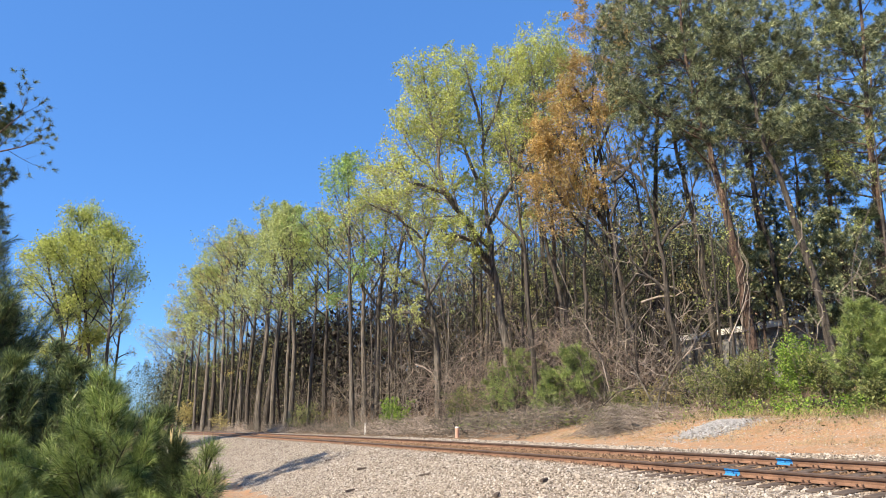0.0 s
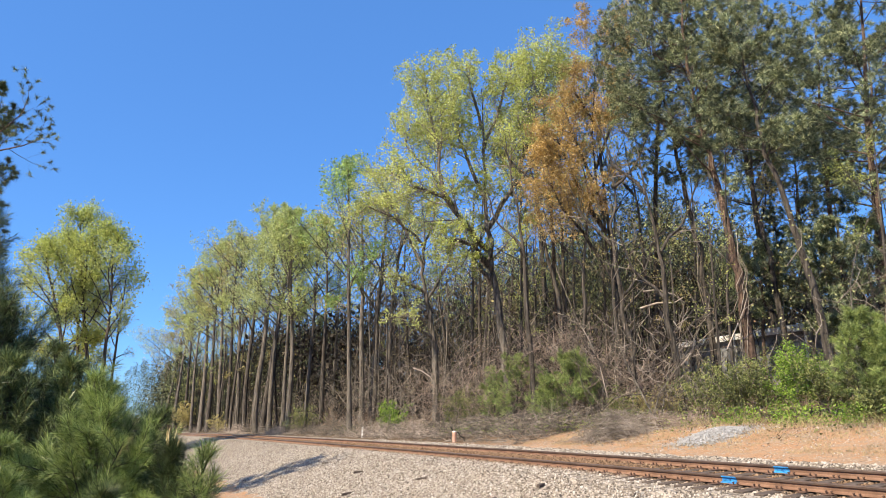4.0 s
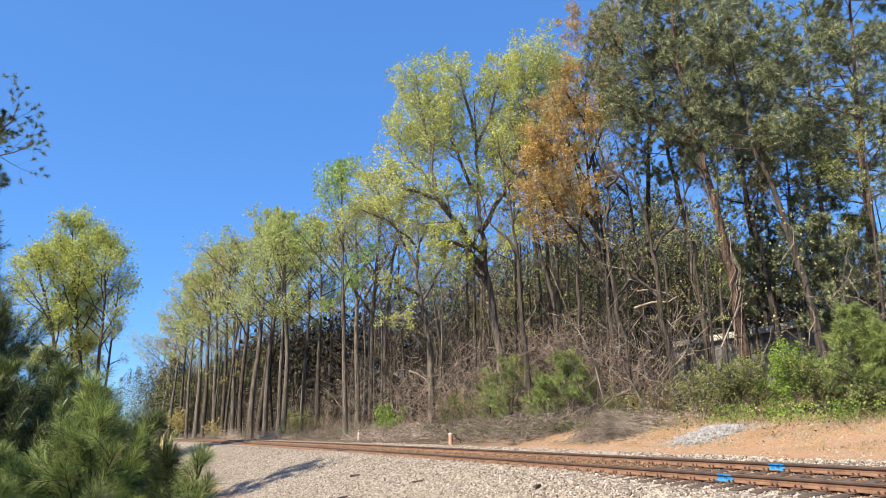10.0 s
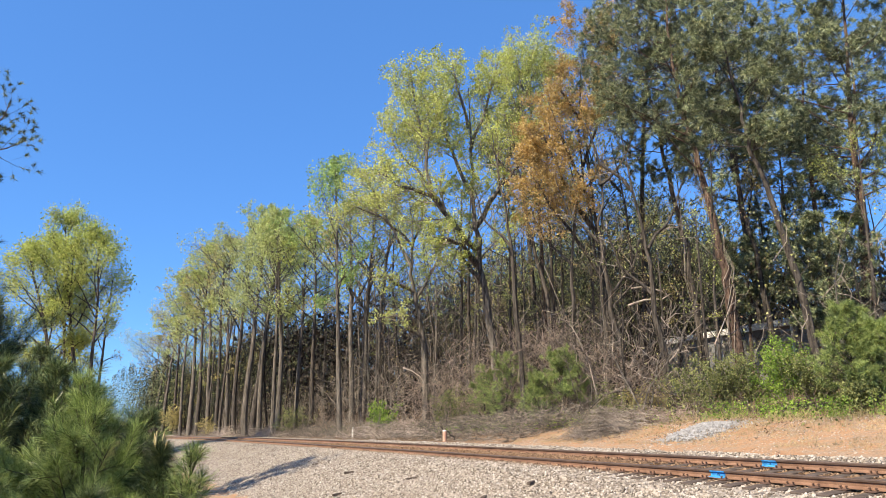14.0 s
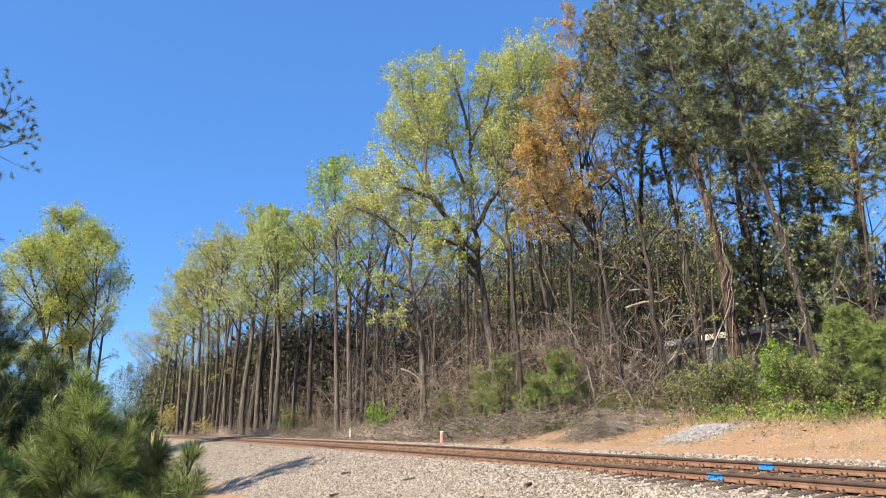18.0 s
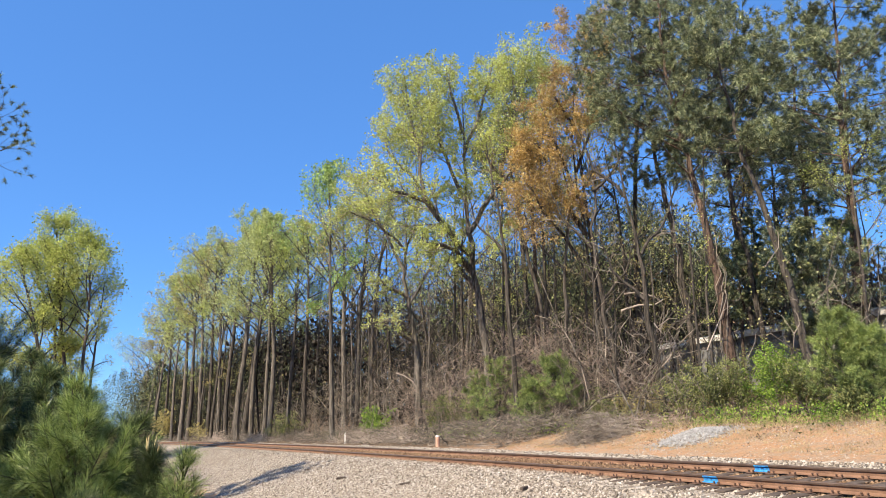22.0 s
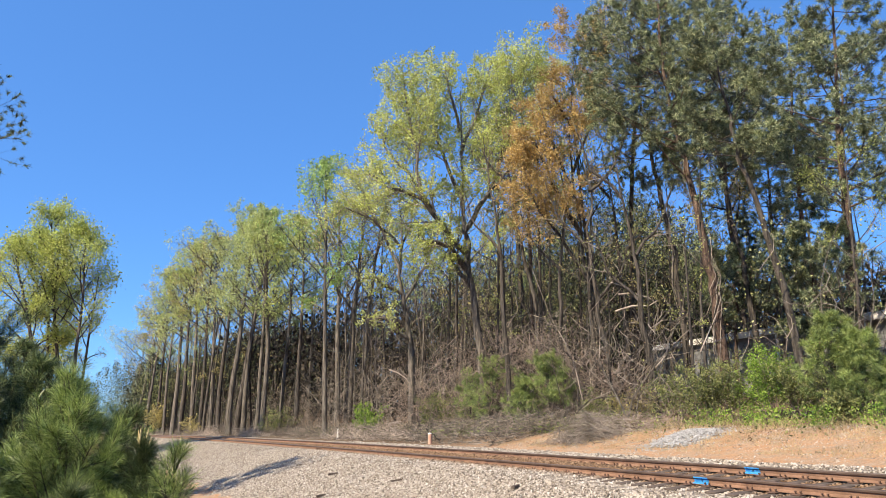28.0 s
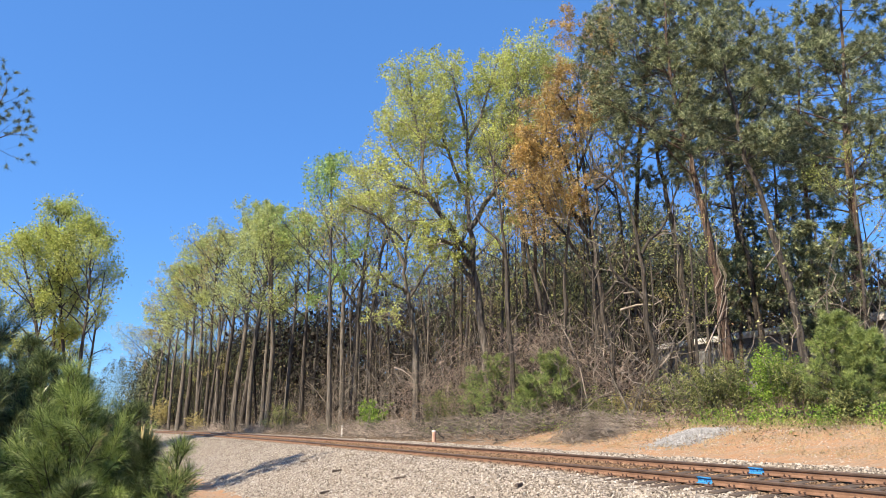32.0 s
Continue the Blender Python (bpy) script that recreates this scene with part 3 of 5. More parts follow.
def hardwood_spec(first=0.45, leaf=3, spread_by=1.0, limbs=14, fan=10, twigs=5, light=False):
    lean_mesh = dict(a=(3, 4), b=(2, 2)) if light else dict(a=(5, 5), b=(3, 3))
    return [dict(segs=11, wander=0.035, lift=0.03, sides=6 if light else 8, children=limbs, ratio=0.36 * spread_by, angle=58, shape=lambda t: 1.1 - 0.8 * (t - first) / (1 - first), thin=0.42, **{"from": first}),
            dict(segs=lean_mesh["a"][0], wander=0.10, lift=0.07, sides=lean_mesh["a"][1], children=fan, ratio=0.44, angle=46, thin=0.5, **{"from": 0.2}),
            dict(segs=lean_mesh["b"][0], wander=0.13, lift=0.05, sides=lean_mesh["b"][1], children=twigs, ratio=0.55, angle=44, leaves=leaf, leaf_from=0.4, thin=0.6, **{"from": 0.15}),
            dict(segs=1, wander=0.16, lift=0.04, sides=2, leaves=leaf, leaf_from=0.1)]


def dome_spec(first, leaf, dome, limbs=15, fan=11, twigs=6, angle=34, light=False):
    """A trunk that opens into steep limbs under a rounded outline."""
    return [dict(segs=11, wander=0.026, lift=0.03, sides=6 if light else 8, tip=0.2, children=limbs, ratio=0.3, angle=angle, thin=0.5, dome=dome, fill=0.86, open=1.5, **{"from": first}),
            dict(segs=5, wander=0.10, lift=0.012, sides=4 if light else 5, children=fan, ratio=0.40, angle=46, thin=0.5, **{"from": 0.42}),
            dict(segs=2 if light else 3, wander=0.13, lift=0.05, sides=2 if light else 3, children=twigs, ratio=0.5, angle=44, leaves=2, leaf_from=0.7, thin=0.55, **{"from": 0.2}),
            dict(segs=1, wander=0.16, lift=0.04, sides=2, leaves=leaf, leaf_from=0.3)]


def dress(root, plant, bark, leaf, leaf_size, twig=TWIG, jitter=0.14, whole=False):
    """Hang a plant's meshes under its root. whole: limbs too small to tell apart stay one part."""
    for tube in plant.tubes.get(0, []):
        under("trunk", tubes_mesh("trunk", [tube], bark), root)
    limbs = plant.tubes.get(1, [])
    if limbs and whole:
        tagged(under("branchwork", tubes_mesh("branchwork", limbs, bark), root), kind="stuff")
    elif limbs:
        for tube in limbs:
            under("limb", tubes_mesh("limb", [tube], bark), root)
    fine = [t for k, ts in plant.tubes.items() if k >= 2 for t in ts]
    if fine:
        tagged(under("twig_haze", tubes_mesh("twig_haze", fine, twig), root), kind="stuff")
    if plant.spots and leaf:
        tagged(under("crown", leaves_mesh("crown", [s[0] for s in plant.spots], leaf_size, leaf, plant.rng, jitter), root), kind="stuff")
    return root


def sink(x, y):
    return gz(x, y) - 0.12


def hardwood(x, y, height, seed, leaf, bark=BARK_GREY, radius=None, first=0.45, leaf_n=3, leaf_size=0.12, lean=(0, 0), spread_by=1.0, limbs=14, fan=9, twigs=5, label="", name="tree", whole=False, fill=0.22, twig=TWIG):
    pl = Plant(seed)
    pl.grow(Vector((0, 0, 0)), Vector((lean[0], lean[1], 1)), height, radius or height * 0.008, 0, hardwood_spec(first, leaf_n, spread_by, limbs, fan, twigs, whole))
    root = tagged(new(name), label, "tree")
    root.location = (x, y, sink(x, y))
    return dress(root, pl, bark, leaf, leaf_size, twig, jitter=0.14 if whole else fill, whole=whole)


def domed(x, y, top, seed, leaf, wide, bark=BARK_GREY, radius=0.25, first=0.42, deep=0.5, lean=(0, 0), leaf_n=6, leaf_size=0.14, limbs=17, fan=12, twigs=6, angle=42, label="", whole=False, fill=0.16, twig=BARK_BROWN):
    """A hardwood with a tall bare trunk and a rounded crown. wide: the crown's radius; deep: the crown's share of the height."""
    pl = Plant(seed)
    h = top - sink(x, y)
    dome = (Vector((lean[0] * h * 0.8, lean[1] * h * 0.8, h * (1 - deep / 2))), wide, h * deep / 2)
    pl.grow(Vector((0, 0, 0)), Vector((lean[0], lean[1], 1)), h * 0.93, radius, 0, dome_spec(first, leaf_n, dome, limbs, fan, twigs, angle, whole))
    root = tagged(new("tree"), label, "tree")
    root.location = (x, y, sink(x, y))
    return dress(root, pl, bark, leaf, leaf_size, twig, jitter=fill, whole=whole)


def limbed_tree(trunk, limbs, radius, seed, leaf, bark=BARK_GREY, leaf_n=4, leaf_size=0.12, per=2.4, ratio=0.42, label=""):
    """A tree with its trunk and main limbs set out point by point in the world; the rest grows on them."""
    pl = Plant(seed)
    base = Vector(trunk[0])
    base.z = sink(base.x, base.y)
    spec = [dict(per=0.5, ratio=0.20, angle=52, thin=0.25, **{"from": 0.45}),
            dict(segs=5, wander=0.10, lift=0.06, sides=5, per=per, ratio=ratio, angle=48, thin=0.45, **{"from": 0.25}),
            dict(segs=4, wander=0.13, lift=0.05, sides=3, per=per * 1.5, ratio=0.5, angle=46, leaves=leaf_n, leaf_from=0.3, thin=0.5, **{"from": 0.15}),
            dict(segs=2, wander=0.15, lift=0.04, sides=3, per=per * 1.5, ratio=0.6, angle=46, leaves=leaf_n, leaf_from=0.1, thin=0.6, **{"from": 0.1}),
            dict(segs=1, wander=0.16, lift=0.02, sides=2, leaves=leaf_n, leaf_from=0.1)]

    def smooth(pts, n):
        out = []
        for i in range(len(pts) - 1):
            for k in range(n):
                out.append(pts[i].lerp(pts[i + 1], k / n) + pl.way() * 0.05)
        return out + [pts[-1]]
    pts = [base] + [Vector(p) for p in trunk[1:]]
    local = smooth([p - base for p in pts], 3)
    pl.line(local, radius, radius * 0.1, 0, 9)
    pl.bear(local, sum((a - b).length for a, b in zip(local, local[1:])), radius, 0, spec)
    for r0, line in limbs:
        l = smooth([Vector(p) - base for p in line], 3)
        pl.line(l, r0, r0 * 0.25, 1, 6)
        pl.bear(l, sum((a - b).length for a, b in zip(l, l[1:])), r0, 1, spec)
    root = tagged(new("tree"), label, "tree")
    root.location = base
    return dress(root, pl, bark, leaf, leaf_size, jitter=0.10)


def pine(trunk, radius, seed, first=0.5, reach=0.2, whorls=34, needle=NEEDLE, count=17, length=0.27, width=0.024, label="", fan=10, tufts=2, cones=0, bark=BARK_PINE, droop=0.02, angle=75, shape=None, fluff=0.75, whole=False, extra=(), vines=0, along=0.7, dome=None):
    """A pine along a bent trunk (points in the world), bare below, whorls of tufted branches above."""
    pl = Plant(seed)
    base = Vector(trunk[0])
    base.z = sink(base.x, base.y)
    pts = [Vector((0, 0, 0))] + [Vector(p) - base for p in trunk[1:]]
    line = []
    for i in range(len(pts) - 1):
        for k in range(4):
            line.append(pts[i].lerp(pts[i + 1], k / 4) + pl.way() * 0.04 * (1 if i + k else 0))
    line.append(pts[-1])
    total = sum((a - b).length for a, b in zip(line, line[1:]))
    spec = [dict(children=whorls, ratio=reach, angle=angle, shape=shape or (lambda t: 0.35 + 0.75 * math.sin(math.pi * (0.12 + 0.86 * (t - first) / (1 - first)))), thin=0.30, **{"from": first}),
            dict(segs=5, wander=0.10, lift=0.05 - droop, sides=5, children=fan, ratio=0.38, angle=50, leaves=3, leaf_from=0.8, thin=0.5, **{"from": 0.3}),
            dict(segs=2 if width > 0.015 else 3, wander=0.14, lift=0.10, sides=2 if width > 0.015 else 3, children=4, ratio=0.6, angle=46, leaves=tufts, leaf_from=0.75, thin=0.6, **{"from": 0.3}),
            dict(segs=1, wander=0.12, lift=0.14, sides=2, leaves=tufts, leaf_from=0.8)]
    if dome:
        spec[0]["dome"] = (Vector(dome[0]) - base, dome[1], dome[2])
    pl.line(line, radius, radius * 0.18, 0, 9)
    pl.bear(line, total, radius, 0, spec)
    for r0, bough in extra:
        bough = [Vector(q) - base for q in bough]
        pl.line(bough, r0, r0 * 0.2, 1, 5)
        pl.bear(bough, sum((a - c).length for a, c in zip(bough, bough[1:])), r0, 1, spec)
    root = tagged(new("pine_tree"), label, "tree")
    root.location = base
    dress(root, pl, bark, None, 0, BARK_BROWN, whole=whole)
    tagged(under("needles", needles_mesh("needles", pl.spots, count, length, width, needle, pl.rng, fluff, 0.25 if fluff > 0.6 else 0.6, along), root), kind="stuff")
    for k in range(vines):
        a0, n = pl.rnd.uniform(0, 6.28), len(line)
        rise = [line[i] + Vector((math.cos(a0 + 0.5 * i), math.sin(a0 + 0.5 * i), 0)) * (radius * (1 - 0.5 * i / n) + 0.04) + pl.way() * 0.06 for i in range(0, int(n * pl.rnd.uniform(0.4, 0.7)))]
        under("vine", tubes_mesh("vine", [(rise, [0.022 - 0.012 * i / len(rise) for i in range(len(rise))], 4)], TWIG), root, "bare pale vine climbing the trunk")
    if cones:
        pick = pl.rnd.sample(pl.spots, cones)
        p = np.array([tuple(q[0]) for q in pick])
        tagged(under("cone", stones_mesh("cone", p, 0.05, CONE, pl.rng), root, "dark brown pine cones"), kind="stuff")
    return root


# the great forked tree of the treeline
low_limbs = [(0.17, [(3.03, 41.00, 9.52), (2.14, 40.50, 10.41), (1.73, 40.00, 10.70)]),
             (0.19, [(2.88, 41.00, 10.42), (1.80, 40.00, 11.36), (0.82, 39.00, 11.50), (-0.28, 38.50, 11.57)]),
             (0.18, [(2.70, 41.00, 11.26), (1.23, 40.00, 12.86), (0.06, 39.50, 14.23), (-1.79, 39.00, 14.61), (-3.02, 39.00, 15.42)]),
             (0.13, [(0.06, 39.50, 14.23), (-0.29, 39.50, 16.63), (-0.88, 40.00, 19.67), (-1.23, 40.00, 22.24)])]
high_limbs = [(0.17, [(2.59, 41.00, 12.63), (4.12, 41.50, 15.22), (5.10, 42.00, 18.32), (6.16, 42.50, 22.35), (6.94, 42.50, 23.92)]),
              (0.13, [(2.51, 41.50, 14.87), (1.26, 42.00, 17.94), (0.57, 42.50, 20.80), (0.22, 43.00, 23.39)]),
              (0.12, [(2.44, 42.00, 17.94), (3.39, 42.00, 20.57), (3.97, 42.00, 22.88), (4.36, 42.00, 24.25)]),
              (0.12, [(2.39, 42.00, 19.44), (1.62, 41.50, 21.86), (1.35, 41.50, 23.79)]),
              (0.10, [(0.91, 40.00, 13.54), (-0.80, 40.50, 15.94), (-2.35, 41.00, 17.92), (-2.03, 41.00, 19.20)])]
limbed_tree([(4.01, 41.00, 2.10), (3.68, 41.00, 4.74), (3.35, 41.00, 7.29), (3.03, 41.00, 9.52), (2.71, 41.00, 11.94), (2.51, 41.50, 14.87), (2.42, 42.00, 18.69), (2.35, 42.00, 22.11)],
            low_limbs + high_limbs,
            0.28, 11, LEAF_SPRING, leaf_n=10, leaf_size=0.115, label="tall forked hardwood tree with thin yellow-green spring leaves")
# its crooked neighbour with brownish buds
limbed_tree([(-0.22, 47.00, 1.99), (-0.33, 47.00, 5.19), (-0.59, 47.00, 7.01), (-0.97, 47.00, 9.24), (-1.35, 47.00, 11.13), (-1.21, 47.00, 13.45), (-1.50, 47.00, 16.62)],
            [(0.15, [(-0.66, 47.00, 6.94), (-1.60, 46.50, 7.61), (-2.13, 46.00, 8.16), (-3.36, 45.50, 8.02)]),
             (0.15, [(-1.19, 47.00, 10.07), (-2.18, 46.50, 10.35), (-2.90, 46.00, 10.85), (-3.77, 45.50, 10.61)]),
             (0.12, [(-1.28, 47.00, 11.51), (-2.62, 47.00, 14.23), (-4.01, 47.00, 17.02), (-4.80, 47.00, 18.24)]),
             (0.11, [(-1.04, 47.00, 9.24), (0.04, 47.50, 11.23), (0.81, 48.00, 13.30), (1.09, 48.00, 15.31)]),
             (0.10, [(-1.21, 47.00, 13.06), (-3.14, 46.00, 14.74), (-4.97, 45.50, 15.36), (-5.81, 45.00, 14.45)]),
             (0.10, [(-1.36, 47.00, 12.67), (-0.54, 47.50, 15.16), (-0.36, 48.00, 18.18)])],
            0.26, 12, LEAF_SPRING, leaf_n=4, leaf_size=0.12, per=2.8, label="crooked grey hardwood tree with sparse yellowish buds")
# the rust-coloured maple
limbed_tree([(9.01, 36.50, 1.78), (9.00, 36.50, 5.53), (8.76, 36.50, 9.01), (8.27, 36.50, 12.65), (7.94, 36.50, 16.46), (8.28, 36.50, 20.44), (8.89, 36.50, 23.20)],
            [(0.11, [(8.76, 36.50, 9.01), (7.16, 36.00, 11.29), (5.84, 35.50, 12.96), (5.01, 35.50, 14.49)]),
             (0.11, [(8.44, 36.50, 11.42), (6.99, 36.00, 14.04), (5.95, 35.50, 16.05), (5.36, 35.50, 16.05)]),
             (0.10, [(8.20, 36.50, 13.59), (6.79, 36.00, 16.57), (6.26, 36.00, 18.52)]),
             (0.10, [(8.08, 36.50, 14.85), (9.35, 37.00, 17.99), (9.79, 37.50, 20.95)]),
             (0.09, [(8.08, 36.50, 17.44), (7.05, 36.00, 19.18), (7.11, 36.00, 20.52)]),
             (0.09, [(8.23, 36.50, 19.43), (9.31, 36.50, 22.15), (9.56, 36.50, 23.90)])],
            0.11, 13, LEAF_RUST, BARK_BROWN, leaf_n=11, leaf_size=0.10, per=3.0, label="maple tree covered in rust-orange spring seeds")

# hardwoods along the treeline, tall and narrow
domed(-7.06, 57.89, 23.9, 21, LEAF_LIME, 4.4, radius=0.22, lean=(-0.06, 0), leaf_size=0.17, leaf_n=6, deep=0.6, label="slender hardwood tree with bright lime-green young leaves")
domed(-15.02, 73.02, 23.4, 22, LEAF_PALE, 5.6, radius=0.30, leaf_n=6, leaf_size=0.18, label="tall hardwood tree with hazy pale green crown")
domed(-16.15, 76.22, 23.2, 23, LEAF_PALE, 5.4, radius=0.26, lean=(-0.05, 0), leaf_n=5, leaf_size=0.18, label="tall pale-barked hardwood beside its twin trunk")
domed(-21.24, 85.52, 27.9, 24, LEAF_PALE, 7.2, radius=0.36, lean=(-0.04, 0), leaf_n=6, leaf_size=0.20, limbs=18, label="tall hardwood tree with broad hazy green crown")
domed(-25.57, 96.99, 29.9, 25, LEAF_PALE, 7.0, BARK_BROWN, radius=0.34, leaf_n=5, leaf_size=0.21, label="tall hardwood tree with hazy pale green crown")
domed(-31.21, 108.92, 29.9, 26, LEAF_FRESH, 6.8, BARK_BROWN, radius=0.32, lean=(-0.04, 0), leaf_n=4, leaf_size=0.23, label="tall hardwood tree with hazy green crown")
domed(-48.01, 143.53, 31.4, 27, LEAF_BROWN, 8.0, radius=0.34, leaf_n=3, leaf_size=0.26, label="far hardwood tree with thin budding crown")
domed(-4.53, 63.20, 24.0, 28, LEAF_BROWN, 5.2, radius=0.24, leaf_n=3, leaf_size=0.15, deep=0.62, label="grey hardwood tree with bare twigs and few buds")
domed(8.59, 56.08, 32.4, 29, LEAF_SPRING, 5.2, BARK_BROWN, radius=0.28, leaf_n=7, leaf_size=0.15, label="tall hardwood tree with yellow-green crown behind the maple")
# budding hardwoods among the pines
domed(17.6, 38.0, 25.8, 30, LEAF_BROWN, 3.6, BARK_BROWN, radius=0.2, leaf_n=6, leaf_size=0.11, deep=0.6, label="tall hardwood with tan buds between the pines", twig=TWIG_PALE)
domed(11.6, 39.0, 29.5, 31, LEAF_BROWN, 3.6, BARK_BROWN, radius=0.2, leaf_n=7, leaf_size=0.10, deep=0.45, label="tall maple with ochre seeds behind the big pine")
domed(16.5, 26.6, 13.4, 32, LEAF_FRESH, 2.2, BARK_BROWN, radius=0.09, first=0.5, leaf_n=5, leaf_size=0.06, deep=0.5, limbs=10, fan=8, label="young hardwood with yellow-green leaves before the pines")


# dark crooked trunks at the front of the wood
def dark_tree(points, radius, seed, leaf, label):
    limbs = []
    for k in range(2, len(points)):
        p = Vector(points[k])
        side = -1 if (k + seed) % 2 else 1
        limbs.append((radius * 0.5, [tuple(p), tuple(p + Vector((side * 1.3, 0.4, 1.5))), tuple(p + Vector((side * 2.0, 0.2, 3.4)))]))
    top = Vector(points[-1])
    limbed_tree(list(points) + [tuple(top + Vector((-0.4, 0.2, 3.2)))], limbs, radius, seed, leaf, BARK_BROWN, leaf_n=2, leaf_size=0.085, per=1.7, ratio=0.45, label=label)


dark_tree([(4.83, 37.0, 4.33), (4.43, 37.0, 6.92), (4.30, 37.0, 10.51), (3.77, 37.0, 13.94)], 0.15, 33, LEAF_SHRUB, "dark slender hardwood with sparse olive leaves")
dark_tree([(6.98, 40.0, 4.1), (6.50, 40.0, 8.63), (5.80, 40.0, 11.90), (5.23, 40.0, 15.29)], 0.17, 34, LEAF_BROWN, "dark leaning hardwood with bare limbs")
dark_tree([(7.41, 36.0, 3.17), (7.24, 36.0, 6.22), (7.19, 36.0, 9.39), (7.63, 36.0, 13.01)], 0.14, 35, LEAF_BROWN, "dark slender hardwood with sparse brown buds")
dark_tree([(9.05, 34.0, 2.84), (8.90, 34.0, 5.18), (8.54, 34.0, 7.46), (8.21, 34.0, 10.09), (8.49, 34.0, 12.97)], 0.17, 36, LEAF_BROWN, "dark crooked hardwood with bare limbs")
dark_tree([(10.28, 31.0, 2.46), (10.01, 31.0, 4.40), (9.70, 31.0, 6.95), (9.60, 31.0, 9.10), (9.13, 31.0, 11.71)], 0.17, 37, LEAF_SHRUB, "dark crooked hardwood leaning over the brush")
dark_tree([(11.28, 38.0, 3.27), (11.07, 38.0, 7.09), (10.83, 38.0, 10.47), (10.57, 38.0, 13.98)], 0.16, 38, LEAF_SHRUB, "dark slender hardwood with sparse olive leaves")

row = [(-13.61, 74.76, 21.66, 0), (-11.36, 71.00, 22.45, 0), (-19.76, 85.89, 25.51, 0), (-22.28, 93.13, 28.14, 0), (-6.69, 63.12, 22.29, 0), (-5.94, 63.90, 23.65, 0), (-29.15, 106.58, 29.73, 0), (-34.88, 116.77, 30.48, 0),
       (-38.81, 124.21, 29.54, 0), (-42.86, 132.66, 29.49, 0), (-54.51, 156.87, 30.12, 0), (-61.62, 172.06, 30.52, 0), (-69.51, 188.47, 29.37, 0), (-79.68, 210.38, 26.46, 0)]
stock = [o for o in bpy.data.objects if o.name.startswith("tree") and not o.parent]


def copies(rows, kinds, seed, group, squash=1.0):
    """Copies of standing trees at (x, y, top), each turned and scaled to its height."""
    r = random.Random(seed)
    for x, y, top, pick in rows:
        src, h = kinds[int(pick) % len(kinds)]
        k = (top - sink(x, y)) / h
        w = k * r.uniform(0.85, 1.1) * squash
        m = Matrix.Translation((x, y, sink(x, y))) @ Matrix.Rotation(r.uniform(0, 6.28), 4, "Z") @ Matrix.Diagonal((w, w, k, 1))
        tagged(copy_thing(src, m), group=group)


def height_of(root):
    return max((c.matrix_basis @ Vector(b)).z for c in root.children for b in c.bound_box)


line_kinds = [(o, height_of(o)) for o in stock[4:11]]
copies([(x, y, top, i * 3 + 1) for i, (x, y, top, _) in enumerate(row)], line_kinds, 4, "treeline hardwoods", 1.2)

# thin forest trees, a few kinds
thin = []
for i, (leaf, bark, n) in enumerate(((LEAF_PALE, BARK_BROWN, 2), (LEAF_BROWN, BARK_BROWN, 1), (LEAF_SPRING, BARK_BROWN, 1), (LEAF_BROWN, BARK_GREY, 1))):
    x, y = on_track(30 + 7 * i, 24 + i)
    t = domed(x, y, sink(x, y) + 19 + i, 40 + i, leaf, 2.6, bark, 0.18, first=0.34, deep=0.6, leaf_n=n, leaf_size=0.17, limbs=12, fan=7, twigs=4, whole=True, fill=0.15, twig=(BARK_BROWN, BARK_BROWN, TWIG, BARK_BROWN)[i],
                 label=("thin grey woodland tree with sparse young leaves", "thin brown woodland tree with bare branches", "thin woodland tree with yellow-green buds", "thin grey woodland tree with bare branches")[i])
    thin.append((t, height_of(t)))


branchy = []
for i, (leaf, bark, twig_n) in enumerate(((LEAF_DRY, BARK_BROWN, 5), (None, BARK_GREY, 6), (LEAF_BROWN, BARK_BROWN, 5))):
    x, y = on_track(22 + 9 * i, 23 + i)
    w = hardwood(x, y, 11 + i, 50 + i, leaf, bark, 0.085, first=0.16, leaf_n=1, leaf_size=0.08, limbs=16, fan=6, twigs=twig_n - 3, spread_by=0.85, whole=True, twig=(BARK_BROWN, TWIG, BARK_BROWN)[i],
                 label=("small brown understory tree with dense bare branches", "small grey understory tree with dense bare branches", "small understory tree with first brownish buds")[i])
    branchy.append((w, height_of(w)))


def midwood():
    r = random.Random(18)
    rows = []
    for _ in range(4000):
        if len(rows) >= 54:
            break
        s, d = r.uniform(-4, 75), 20.5 + 13 * r.random()
        x, y = on_track(s, d)
        if y < 24 or abs(x) > 0.62 * y + 2 or (0.30 < x / y < 0.57 and d < 31) or any((x - a) ** 2 + (y - b) ** 2 < 2.2 for a, b, *_ in rows):
            continue
        rows.append((x, y, 1.65 + min(r.uniform(0.16, 0.27) * y, 14), r.randrange(3)))
    copies(rows, branchy, 19, "understory trees in the wood", 1.25)


midwood()


def forest():
    r = random.Random(8)
    rows = []
    for _ in range(2000):
        if len(rows) >= 84:
            break
        s, d = (r.uniform(-4, 60) if r.random() < 0.5 else r.uniform(60, 170)), 21 + 26 * r.random() ** 1.2
        x, y = on_track(s, d)
        if y < 26 or abs(x) > 0.62 * y + 2 or (0.42 < x / y < 0.57 and d < 29):
            continue
        if any((x - a) ** 2 + (y - b) ** 2 < 3.2 for a, b, *_ in rows):
            continue
        high = r.uniform(0.27, 0.38) * y if x > 0.0 * y else r.uniform(0.2, 0.30) * y
        rows.append((x, y, 1.65 + min(high, 22), r.randrange(4)))
    copies(rows, thin, 9, "woodland trees behind the treeline", 1.1)


forest()


